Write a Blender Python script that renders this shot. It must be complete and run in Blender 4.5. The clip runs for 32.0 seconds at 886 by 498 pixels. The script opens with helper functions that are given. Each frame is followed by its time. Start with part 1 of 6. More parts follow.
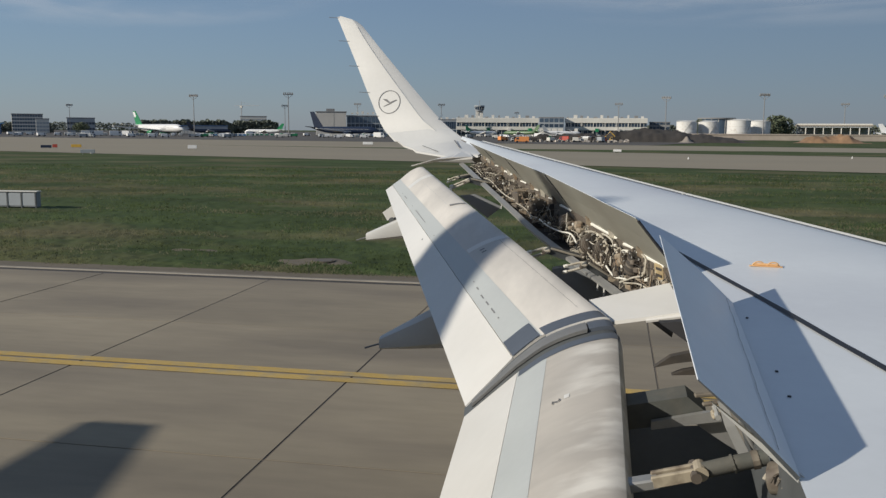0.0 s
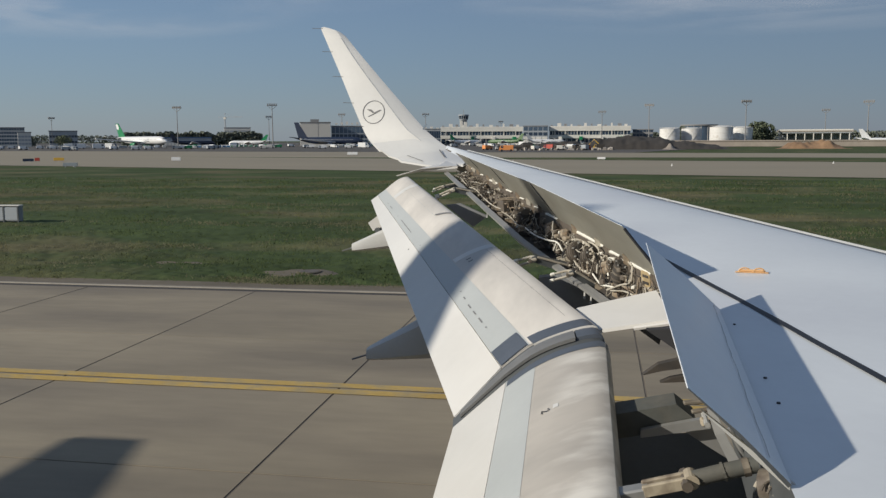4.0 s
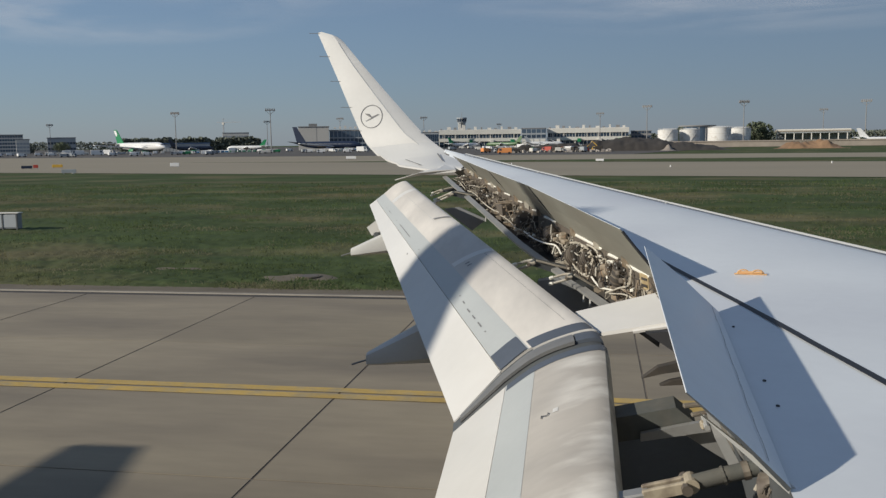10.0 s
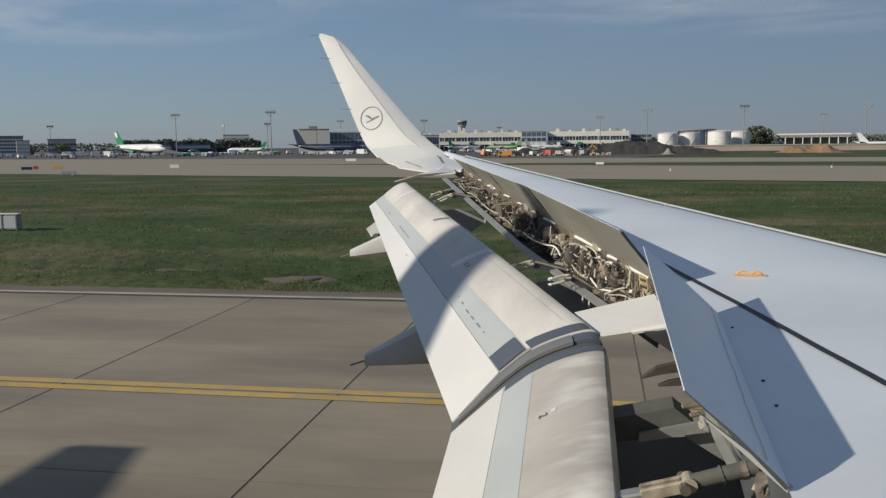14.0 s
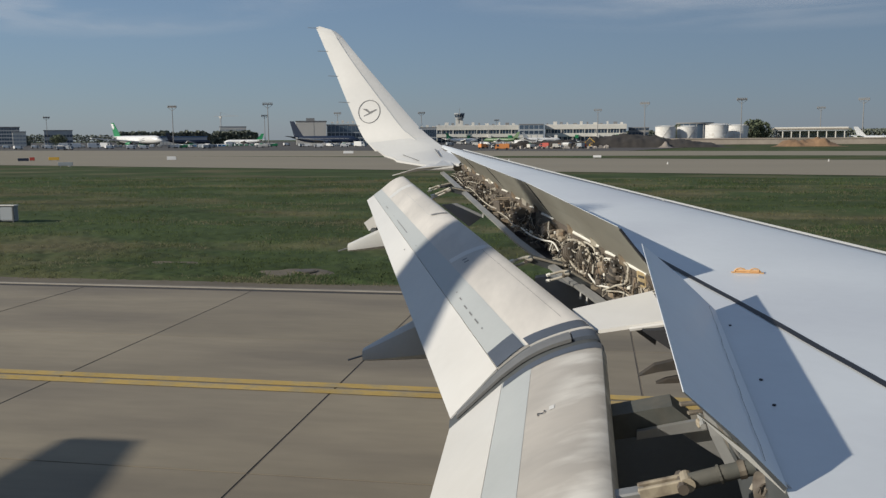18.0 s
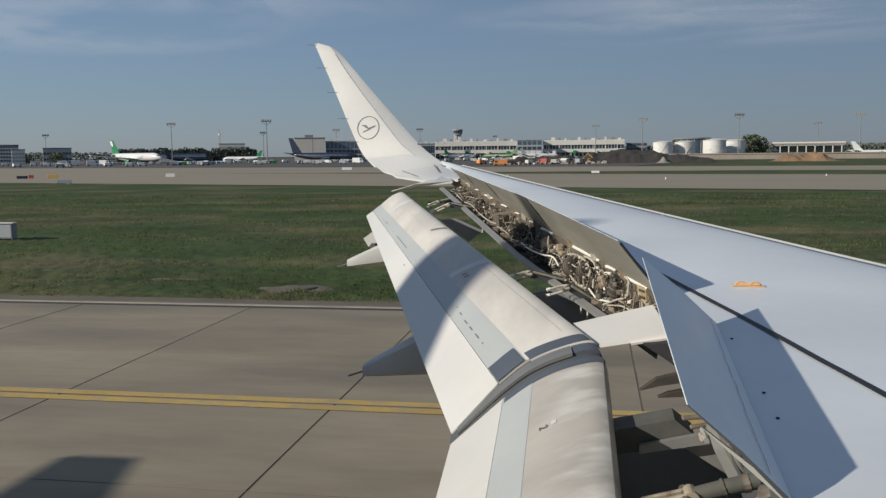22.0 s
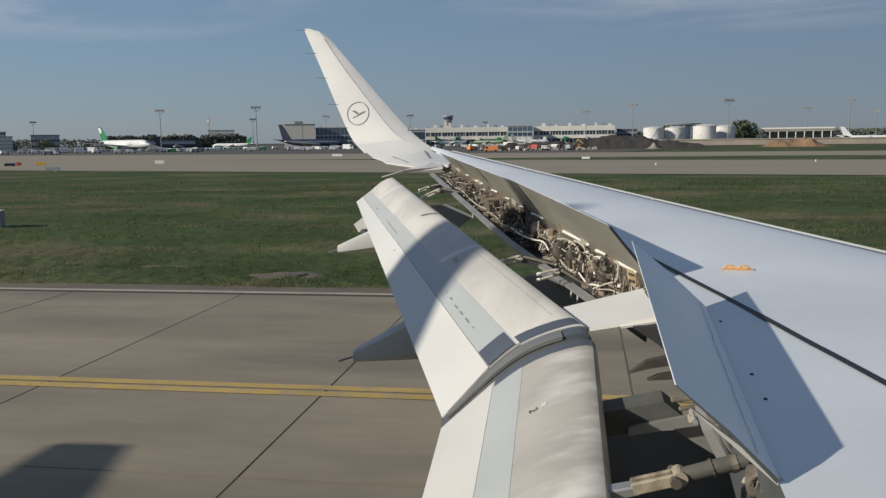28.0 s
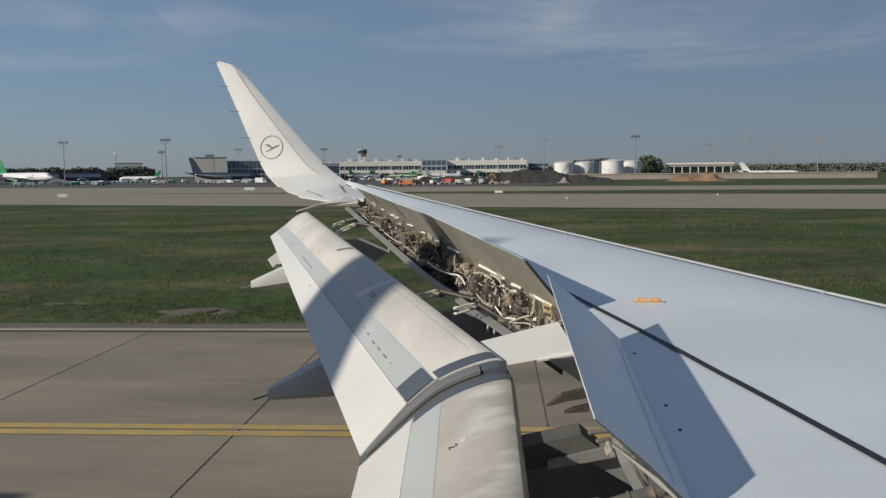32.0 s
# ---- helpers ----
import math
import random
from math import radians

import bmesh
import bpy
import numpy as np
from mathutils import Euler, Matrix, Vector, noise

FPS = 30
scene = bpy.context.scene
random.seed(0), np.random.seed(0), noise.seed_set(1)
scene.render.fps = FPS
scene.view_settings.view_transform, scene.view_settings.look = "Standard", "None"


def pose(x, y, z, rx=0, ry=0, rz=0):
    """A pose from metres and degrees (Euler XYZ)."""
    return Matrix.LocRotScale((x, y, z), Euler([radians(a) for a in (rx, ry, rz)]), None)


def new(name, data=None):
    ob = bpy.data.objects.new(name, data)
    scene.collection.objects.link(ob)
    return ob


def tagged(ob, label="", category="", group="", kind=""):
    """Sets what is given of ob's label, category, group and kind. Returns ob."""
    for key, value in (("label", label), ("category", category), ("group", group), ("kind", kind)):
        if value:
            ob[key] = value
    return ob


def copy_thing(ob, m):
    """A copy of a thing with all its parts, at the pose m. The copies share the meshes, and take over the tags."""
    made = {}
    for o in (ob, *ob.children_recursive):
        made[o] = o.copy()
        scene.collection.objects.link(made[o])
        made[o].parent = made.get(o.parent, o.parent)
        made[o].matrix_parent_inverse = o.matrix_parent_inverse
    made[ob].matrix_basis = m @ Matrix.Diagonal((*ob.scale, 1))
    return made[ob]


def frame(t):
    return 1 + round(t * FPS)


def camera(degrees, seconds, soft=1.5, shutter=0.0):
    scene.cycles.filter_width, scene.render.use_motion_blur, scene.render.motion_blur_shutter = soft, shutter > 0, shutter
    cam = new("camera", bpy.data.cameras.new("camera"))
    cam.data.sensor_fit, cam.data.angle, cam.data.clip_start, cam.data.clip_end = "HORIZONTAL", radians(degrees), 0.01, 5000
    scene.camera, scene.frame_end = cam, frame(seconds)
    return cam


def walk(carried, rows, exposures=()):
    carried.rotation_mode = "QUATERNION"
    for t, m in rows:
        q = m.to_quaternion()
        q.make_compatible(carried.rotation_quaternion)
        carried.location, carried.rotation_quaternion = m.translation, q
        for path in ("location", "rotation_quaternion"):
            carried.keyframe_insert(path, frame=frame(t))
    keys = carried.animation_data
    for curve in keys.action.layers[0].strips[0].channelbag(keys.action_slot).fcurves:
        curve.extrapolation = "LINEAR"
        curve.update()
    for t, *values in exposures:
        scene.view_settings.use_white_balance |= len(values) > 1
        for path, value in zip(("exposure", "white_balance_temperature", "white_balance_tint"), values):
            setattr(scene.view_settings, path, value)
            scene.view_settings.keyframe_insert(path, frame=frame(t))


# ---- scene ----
cam = camera(53.97, 32.0, soft=1.4)

# seconds, yaw, pitch, roll (degrees), place (metres): handheld at a cabin window
PATH = [
    (0.0, 11.06, -8.25, 0.24, 0.003, -0.030, 4.499),
    (0.5, 11.03, -8.37, 0.13, 0.001, -0.013, 4.505),
    (1.0, 10.57, -8.37, 0.11, -0.000, -0.022, 4.501),
    (1.5, 9.71, -8.30, -0.57, 0.002, -0.002, 4.502),
    (2.0, 10.26, -7.28, -0.13, 0.005, 0.001, 4.472),
    (2.5, 9.89, -7.50, -0.30, -0.001, -0.020, 4.503),
    (3.0, 9.85, -7.23, -0.10, 0.002, -0.008, 4.498),
    (3.5, 10.04, -7.66, -0.26, -0.004, -0.016, 4.502),
    (5.5, 10.15, -7.51, -0.42, 0.000, -0.010, 4.499),
    (6.0, 9.97, -7.41, -0.53, -0.003, -0.012, 4.506),
    (6.5, 9.93, -7.33, -0.53, 0.002, -0.002, 4.498),
    (7.0, 9.99, -7.36, -0.44, -0.000, -0.006, 4.505),
    (7.5, 9.97, -7.35, -0.61, -0.001, -0.008, 4.503),
    (8.0, 10.00, -7.45, -0.49, -0.004, -0.012, 4.504),
    (8.5, 10.02, -7.45, -0.67, 0.003, -0.011, 4.502),
    (9.0, 10.14, -7.28, -0.68, 0.004, -0.006, 4.497),
    (9.5, 10.04, -7.35, -0.80, 0.000, -0.004, 4.503),
    (10.0, 10.08, -7.44, -0.89, 0.002, -0.013, 4.511),
    (10.5, 9.86, -6.98, -0.78, -0.005, -0.011, 4.507),
    (11.0, 9.98, -6.89, -0.56, 0.006, -0.008, 4.494),
    (11.5, 10.18, -7.26, -0.83, -0.001, -0.006, 4.507),
    (12.0, 10.21, -7.15, -0.50, 0.000, -0.008, 4.501),
    (12.5, 10.22, -7.22, -0.53, 0.001, -0.013, 4.504),
    (13.0, 10.00, -6.81, -0.45, 0.000, -0.000, 4.500),
    (13.5, 10.16, -7.46, -0.62, 0.003, -0.008, 4.505),
    (14.0, 10.06, -7.25, -0.66, 0.006, -0.007, 4.494),
    (14.5, 9.95, -7.33, -0.68, 0.002, -0.013, 4.509),
    (16.5, 9.78, -7.44, -0.56, -0.000, -0.005, 4.504),
    (17.0, 9.85, -7.47, -0.31, 0.005, -0.006, 4.499),
    (17.5, 10.06, -7.70, -0.57, 0.004, -0.013, 4.508),
    (18.0, 9.87, -7.74, -0.47, -0.002, -0.009, 4.516),
    (18.5, 9.86, -7.49, -0.10, -0.003, 0.002, 4.500),
    (19.0, 9.76, -7.70, -0.39, 0.003, -0.001, 4.498),
    (19.5, 9.61, -7.66, -0.32, -0.007, -0.011, 4.504),
    (20.0, 9.63, -7.53, -0.50, 0.004, -0.003, 4.503),
    (20.5, 9.44, -7.50, -0.29, -0.011, 0.002, 4.501),
    (21.0, 9.67, -7.01, -0.37, 0.003, 0.005, 4.501),
    (21.5, 9.61, -6.98, -0.50, -0.004, -0.001, 4.497),
    (22.0, 9.78, -6.69, -0.69, -0.011, -0.007, 4.508),
    (22.5, 10.15, -5.28, -0.81, -0.002, 0.010, 4.509),
    (23.0, 10.05, -5.34, -0.76, -0.002, -0.009, 4.503),
    (23.5, 10.14, -5.97, -0.70, -0.001, -0.014, 4.497),
    (24.0, 9.67, -7.33, -0.65, -0.013, -0.004, 4.509),
    (24.5, 9.61, -7.56, -0.49, -0.001, -0.003, 4.504),
    (25.0, 9.80, -7.29, -0.38, -0.005, -0.001, 4.496),
    (25.5, 9.67, -7.73, -0.30, -0.011, -0.005, 4.504),
    (27.5, 8.86, -7.82, -0.54, -0.011, -0.010, 4.509),
    (28.0, 9.18, -7.59, -0.81, -0.007, -0.009, 4.497),
    (28.5, 9.17, -7.77, -0.83, -0.007, -0.011, 4.510),
    (29.0, 9.02, -7.77, -0.47, -0.006, -0.012, 4.504),
    (29.5, 9.02, -7.81, -0.36, -0.004, -0.007, 4.510),
    (30.0, 8.99, -8.01, -0.52, -0.009, -0.017, 4.514),
    (30.5, 8.96, -7.70, -0.61, -0.005, -0.008, 4.509),
    (31.0, 7.96, -7.10, -0.55, -0.020, -0.023, 4.497),
    (31.5, 7.61, -6.74, -0.90, -0.014, -0.021, 4.502),
    (32.0, 3.52, -5.45, -0.57, -0.021, 0.004, 4.504),
]
LEAN = pose(0, 0, 0, 0.5)          # the aircraft leans with the cross slope of the taxiway
walk(cam, [(t, LEAN @ Matrix.Translation((x, y, z)) @ pose(0, 0, 0, 90 + p, 0, yaw) @ pose(0, 0, 0, 0, 0, r))
           for t, yaw, p, r, x, y, z in PATH],
     exposures=[(0.0, 0.0), (29.0, 0.0), (31.0, 0.06), (32.0, -0.08)])

# ------------------------------------------------------------------ light
SUN = Vector((0.788, 0.473, -0.394)).normalized()          # the way the sunlight travels
world = bpy.data.worlds.new("sky")
scene.world = world
world.use_nodes = True
wn, wl = world.node_tree.nodes, world.node_tree.links
sky = wn.new("ShaderNodeTexSky")
sky.sky_type = "NISHITA"
sky.sun_disc = False
sky.sun_elevation = radians(23.2)
sky.sun_rotation = radians(121.0)
sky.altitude = 100
sky.air_density = 1.0
sky.dust_density = 0.3
sky.ozone_density = 4.0
haze = wn.new("ShaderNodeMix")                        # thin even haze over the whole sky
haze.data_type = "RGBA"
dirn = wn.new("ShaderNodeTexCoord")
split = wn.new("ShaderNodeSeparateXYZ")
wl.new(dirn.outputs["Generated"], split.inputs[0])
thin = wn.new("ShaderNodeValToRGB")                   # thinner a little above the horizon, denser overhead, unseen, to brighten shaded surfaces
thin.color_ramp.interpolation = "EASE"
for place, amount in ((0.0, 0.72), (0.17, 0.61), (0.5, 0.74), (1.0, 0.86)):
    stop = thin.color_ramp.elements[0] if place == 0.0 else thin.color_ramp.elements[-1] if place == 1.0 else thin.color_ramp.elements.new(place)
    stop.color = (amount, amount, amount, 1)
wl.new(split.outputs[2], thin.inputs[0])
wl.new(thin.outputs[0], haze.inputs[0])
haze.inputs[7].default_value = (1.76, 2.34, 3.40, 1)
wl.new(sky.outputs[0], haze.inputs[6])
wl.new(haze.outputs[2], wn["Background"].inputs[0])
wn["Background"].inputs[1].default_value = 0.084
sun = new("sun", bpy.data.lights.new("sun", "SUN"))
sun.data.energy = 4.3
sun.data.angle = radians(0.6)
sun.data.color = (1.0, 0.93, 0.81)
sun.matrix_world = Matrix.Translation((-60, -40, 60)) @ SUN.to_track_quat("-Z", "Y").to_matrix().to_4x4()

# ------------------------------------------------------------------ materials


def mat(name, color, rough=0.5, metal=0.0, vary=0.12, scale=1.5, fine=30.0, bump=0.0, bump_scale=60.0,
        other=None, amount=0.0, other_scale=0.5, spread=0.12, stretch=(1, 1, 1), island=0.0, rnd=0.0, coat=0.0, worn=None, laid=False):
    """A surface with broad and fine variation of its tone, a second colour in patches and a fine relief."""
    m = bpy.data.materials.new(name)
    m.use_nodes = True
    n, l = m.node_tree.nodes, m.node_tree.links
    b = n["Principled BSDF"]
    b.inputs["Metallic"].default_value = metal
    b.inputs["Coat Weight"].default_value = coat
    tc = n.new("ShaderNodeTexCoord")
    mp = n.new("ShaderNodeMapping")
    mp.inputs["Scale"].default_value = stretch
    if laid:                                          # one pattern that runs on across all the pieces
        l.new(n.new("ShaderNodeNewGeometry").outputs["Position"], mp.inputs[0])
    else:
        l.new(tc.outputs["Object"], mp.inputs[0])

    def noise_node(s, detail=4.0):
        q = n.new("ShaderNodeTexNoise")
        q.inputs["Scale"].default_value = s
        q.inputs["Detail"].default_value = detail
        l.new(mp.outputs[0], q.inputs["Vector"])
        return q

    big, small = noise_node(scale), noise_node(fine)
    add = n.new("ShaderNodeMath")
    add.operation = "MULTIPLY_ADD"
    l.new(small.outputs[0], add.inputs[0])
    add.inputs[1].default_value = 0.45
    l.new(big.outputs[0], add.inputs[2])
    tone = n.new("ShaderNodeMapRange")
    tone.inputs[1].default_value, tone.inputs[2].default_value = 0.4, 1.05
    tone.inputs[3].default_value, tone.inputs[4].default_value = 1 - vary, 1 + vary
    l.new(add.outputs[0], tone.inputs[0])
    last = tone.outputs[0]
    if rnd or island:
        src = n.new("ShaderNodeNewGeometry").outputs["Random Per Island"] if island else n.new("ShaderNodeObjectInfo").outputs["Random"]
        r = n.new("ShaderNodeMapRange")
        k = island or rnd
        r.inputs[3].default_value, r.inputs[4].default_value = 1 - k, 1 + k
        l.new(src, r.inputs[0])
        mu = n.new("ShaderNodeMath")
        mu.operation = "MULTIPLY"
        l.new(last, mu.inputs[0])
        l.new(r.outputs[0], mu.inputs[1])
        last = mu.outputs[0]
    colour = n.new("ShaderNodeRGB")
    colour.outputs[0].default_value = (*color, 1)
    src = colour.outputs[0]
    if other:
        p = noise_node(other_scale, 6.0)
        ramp = n.new("ShaderNodeMapRange")
        ramp.inputs[1].default_value = 0.62 - amount * 0.4 - spread
        ramp.inputs[2].default_value = 0.62 - amount * 0.4 + spread
        l.new(p.outputs[0], ramp.inputs[0])
        mask = ramp.outputs[0]
        if worn:                                      # wear that keeps to one side of the part
            ax = n.new("ShaderNodeSeparateXYZ")
            l.new(tc.outputs["Object"], ax.inputs[0])
            side = n.new("ShaderNodeMapRange")
            side.interpolation_type = "SMOOTHSTEP"
            side.inputs[1].default_value, side.inputs[2].default_value = worn
            l.new(ax.outputs[0], side.inputs[0])
            both = n.new("ShaderNodeMath")
            both.operation = "MULTIPLY"
            l.new(mask, both.inputs[0])
            l.new(side.outputs[0], both.inputs[1])
            mask = both.outputs[0]
        mx = n.new("ShaderNodeMix")
        mx.data_type = "RGBA"
        l.new(mask, mx.inputs[0])
        l.new(src, mx.inputs[6])
        mx.inputs[7].default_value = (*other, 1)
        src = mx.outputs[2]
    sc = n.new("ShaderNodeVectorMath")
    sc.operation = "SCALE"
    l.new(src, sc.inputs[0])
    l.new(last, sc.inputs[3])
    l.new(sc.outputs[0], b.inputs["Base Color"])
    rr = n.new("ShaderNodeMapRange")
    rr.inputs[3].default_value, rr.inputs[4].default_value = max(0.03, rough - 0.08), min(1, rough + 0.08)
    l.new(big.outputs[0], rr.inputs[0])
    l.new(rr.outputs[0], b.inputs["Roughness"])
    if bump:
        bn = noise_node(bump_scale, 5.0)
        bp = n.new("ShaderNodeBump")
        bp.inputs["Strength"].default_value = 0.6
        bp.inputs["Distance"].default_value = bump
        l.new(bn.outputs[0], bp.inputs["Height"])
        l.new(bp.outputs[0], b.inputs["Normal"])
    return m


M_WING = mat("wing_paint", (0.74, 0.77, 0.785), 0.38, vary=0.05, scale=0.8, fine=14, other=(0.66, 0.68, 0.71), amount=0.05)
M_WHITE = mat("white_paint", (0.665, 0.655, 0.625), 0.38, vary=0.05, scale=0.9, fine=12, other=(0.62, 0.60, 0.56), amount=0.05)
# The white paint again, dimmed for the shading of the curved tip.
M_TIP = mat("shaded_white_paint", (0.60, 0.60, 0.585), 0.4, vary=0.05, scale=0.9, fine=12)
M_FLAP = mat("flap_skin", (0.555, 0.525, 0.48), 0.5, vary=0.1, scale=1.4, fine=10, other=(0.70, 0.66, 0.60), amount=0.12, other_scale=1.1, stretch=(2.2, 0.7, 2.2), bump=0.0015, bump_scale=2.0)
M_FLAPIN = mat("inner_flap_skin", (0.46, 0.425, 0.375), 0.40, vary=0.16, scale=1.6, fine=9, other=(0.70, 0.67, 0.61), amount=0.2, other_scale=2.6, spread=0.07, stretch=(0.8, 1.5, 0.8), worn=(-0.26, -0.02), bump=0.003, bump_scale=2.4)
M_FAIR = mat("fairing_paint", (0.55, 0.55, 0.53), 0.5, vary=0.06)
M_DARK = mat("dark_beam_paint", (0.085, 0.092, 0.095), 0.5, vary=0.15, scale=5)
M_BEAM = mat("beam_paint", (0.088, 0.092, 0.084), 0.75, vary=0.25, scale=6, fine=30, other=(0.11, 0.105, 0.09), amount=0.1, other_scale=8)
# Near-black stands for the shade that the lower panel lies in.
M_DARKPANEL = mat("shaded_bay_panel", (0.08, 0.085, 0.082), 0.6, vary=0.2, scale=2)
# Grey darkened for parts that lie in shade.
M_COVER = mat("shaded_grey_paint", (0.23, 0.24, 0.25), 0.55, vary=0.12, scale=3)
M_STRIP = mat("seal_strip_metal", (0.21, 0.21, 0.205), 0.42, metal=0.3, vary=0.15, scale=4)
M_GREY = mat("grey_strip_paint", (0.46, 0.48, 0.47), 0.45, vary=0.06)
# Colour of the seals; on the slat it stands for a shaded gap.
M_SEAL = mat("dark_seal_and_gap_shade", (0.085, 0.10, 0.125), 0.5, vary=0.15)
M_METAL = mat("worn_metal", (0.36, 0.36, 0.35), 0.45, metal=0.5, vary=0.15, scale=3)
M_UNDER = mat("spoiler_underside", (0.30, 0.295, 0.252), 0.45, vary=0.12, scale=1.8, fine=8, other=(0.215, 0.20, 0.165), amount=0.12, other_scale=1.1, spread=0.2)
M_PRIMER = mat("beige_primer", (0.41, 0.355, 0.265), 0.6, vary=0.2, scale=4, other=(0.17, 0.135, 0.10), amount=0.12, other_scale=14)
M_MUD = mat("weathered_casting", (0.205, 0.18, 0.145), 0.65, vary=0.35, scale=9, fine=40, other=(0.09, 0.07, 0.055), amount=0.2, other_scale=14)
M_HOSE = mat("pale_hose", (0.42, 0.38, 0.31), 0.55, vary=0.2, scale=6)
M_BROWN = mat("brown_part", (0.12, 0.10, 0.08), 0.6, vary=0.25, scale=6)
M_BLACK = mat("black_rubber", (0.022, 0.022, 0.025), 0.55, vary=0.2)
M_PIPE = mat("white_pipe_paint", (0.52, 0.485, 0.41), 0.5, vary=0.12, scale=8, fine=40, other=(0.40, 0.35, 0.27), amount=0.08, other_scale=12)
M_RAIL = mat("white_rail_paint", (0.80, 0.78, 0.70), 0.45, vary=0.06, scale=8)
M_TAN = mat("tan_casting", (0.31, 0.26, 0.195), 0.6, vary=0.25, scale=10, fine=50, other=(0.20, 0.14, 0.09), amount=0.2, other_scale=18)
M_AMBER = mat("yellow_primer", (0.44, 0.35, 0.20), 0.6, vary=0.2, scale=9, other=(0.30, 0.21, 0.11), amount=0.12, other_scale=16)
# Near-black: shade of the deep bay as colour, also for dark fittings and gaps.
M_CAVITY = mat("bay_shade_and_dark_parts", (0.055, 0.049, 0.043), 0.75, vary=0.35, scale=4, fine=22, other=(0.075, 0.058, 0.042), amount=0.12, other_scale=5)
M_STEEL = mat("bright_steel", (0.50, 0.50, 0.48), 0.55, metal=0.4, vary=0.1)
M_ORANGE = mat("orange_paint", (0.72, 0.28, 0.09), 0.5, vary=0.08)
M_FITTING = mat("orange_fitting_paint", (0.68, 0.40, 0.18), 0.5, vary=0.08)
M_BODY = mat("fuselage_paint", (0.76, 0.76, 0.75), 0.3, vary=0.03)
M_FAINT = mat("faint_joint", (0.40, 0.42, 0.44), 0.6, vary=0.1)
M_GLASSLENS = mat("lamp_lens", (0.12, 0.15, 0.18), 0.12, vary=0.2)
M_LINE = mat("panel_line", (0.19, 0.19, 0.19), 0.7, vary=0.1)

# ------------------------------------------------------------------ mesh helpers


def obj(name, bm, material, smooth=False):
    me = bpy.data.meshes.new(name)
    bm.normal_update()
    bm.to_mesh(me)
    bm.free()
    for m in (material if isinstance(material, (list, tuple)) else [material]):
        me.materials.append(m)
    if smooth:
        me.shade_smooth()
        me.set_sharp_from_angle(angle=radians(38))
    return new(name, me)


def part(name, bm, material, parent, label="", smooth=False):
    ob = obj(name, bm, material, smooth)
    ob.parent = parent
    if label:
        ob["label"] = label
    return ob


def thing(name, label, category, at=(0, 0, 0), turn=0.0, group=""):
    e = new(name)
    e.empty_display_size = 0.2
    e.matrix_world = pose(*at, 0, 0, turn)
    return tagged(e, label, category, group)


def box(bm, a, b, m=None, bevel=0.0):
    """A box from corner a to corner b, turned by m."""
    r = bmesh.ops.create_cube(bm, size=1)
    vs = r["verts"]
    size = [b[i] - a[i] for i in range(3)]
    mid = [(b[i] + a[i]) / 2 for i in range(3)]
    for v in vs:
        v.co = Vector((v.co.x * size[0] + mid[0], v.co.y * size[1] + mid[1], v.co.z * size[2] + mid[2]))
    if bevel:
        es = list({e for v in vs for e in v.link_edges})
        got = bmesh.ops.bevel(bm, geom=es, offset=bevel, segments=1, affect="EDGES")
        vs = list({v for f in got["faces"] for v in f.verts} | {v for v in vs if v.is_valid})
    if m is not None:
        for v in vs:
            v.co = m @ v.co
    return bm


def boxm(a, b, m=None, bevel=0.0):
    return box(bmesh.new(), a, b, m, bevel)


def loft(rings, cap=True, closed=True, bm=None):
    """A skin over rings of equally many points."""
    bm = bm or bmesh.new()
    vs = [[bm.verts.new(p) for p in r] for r in rings]
    n = len(rings[0])
    for a, b in zip(vs, vs[1:]):
        for i in range(n if closed else n - 1):
            j = (i + 1) % n
            try:
                bm.faces.new((a[i], a[j], b[j], b[i]))
            except ValueError:
                pass
    if cap and closed:
        bm.faces.new(list(reversed(vs[0])))
        bm.faces.new(vs[-1])
    bmesh.ops.recalc_face_normals(bm, faces=bm.faces)
    return bm


def tube(path, r, sides=8, bm=None, taper=None):
    """A round bar along a path of points."""
    bm = bm or bmesh.new()
    pts = [Vector(p) for p in path]
    rings = []
    for i, p in enumerate(pts):
        d = (pts[min(i + 1, len(pts) - 1)] - pts[max(i - 1, 0)]).normalized()
        u = d.orthogonal().normalized()
        w = d.cross(u)
        k = r if taper is None else r + (taper - r) * i / max(1, len(pts) - 1)
        rings.append([p + (u * math.cos(2 * math.pi * q / sides) + w * math.sin(2 * math.pi * q / sides)) * k for q in range(sides)])
    made = [[bm.verts.new(q) for q in ring] for ring in rings]
    for a, b in zip(made, made[1:]):
        for i in range(sides):
            j = (i + 1) % sides
            bm.faces.new((a[i], a[j], b[j], b[i]))
    bm.faces.new(list(reversed(made[0])))
    bm.faces.new(made[-1])
    return bm


def prism(outline, offset, bm=None):
    """A flat outline given a thickness along offset."""
    bm = bm or bmesh.new()
    o = Vector(offset)
    a = [bm.verts.new(Vector(p)) for p in outline]
    b = [bm.verts.new(Vector(p) + o) for p in outline]
    bm.faces.new(a)
    bm.faces.new(list(reversed(b)))
    for i in range(len(a)):
        j = (i + 1) % len(a)
        bm.faces.new((a[j], a[i], b[i], b[j]))
    bmesh.ops.recalc_face_normals(bm, faces=bm.faces)
    return bm


def lerp(a, b, u):
    return Vector(a).lerp(Vector(b), u)


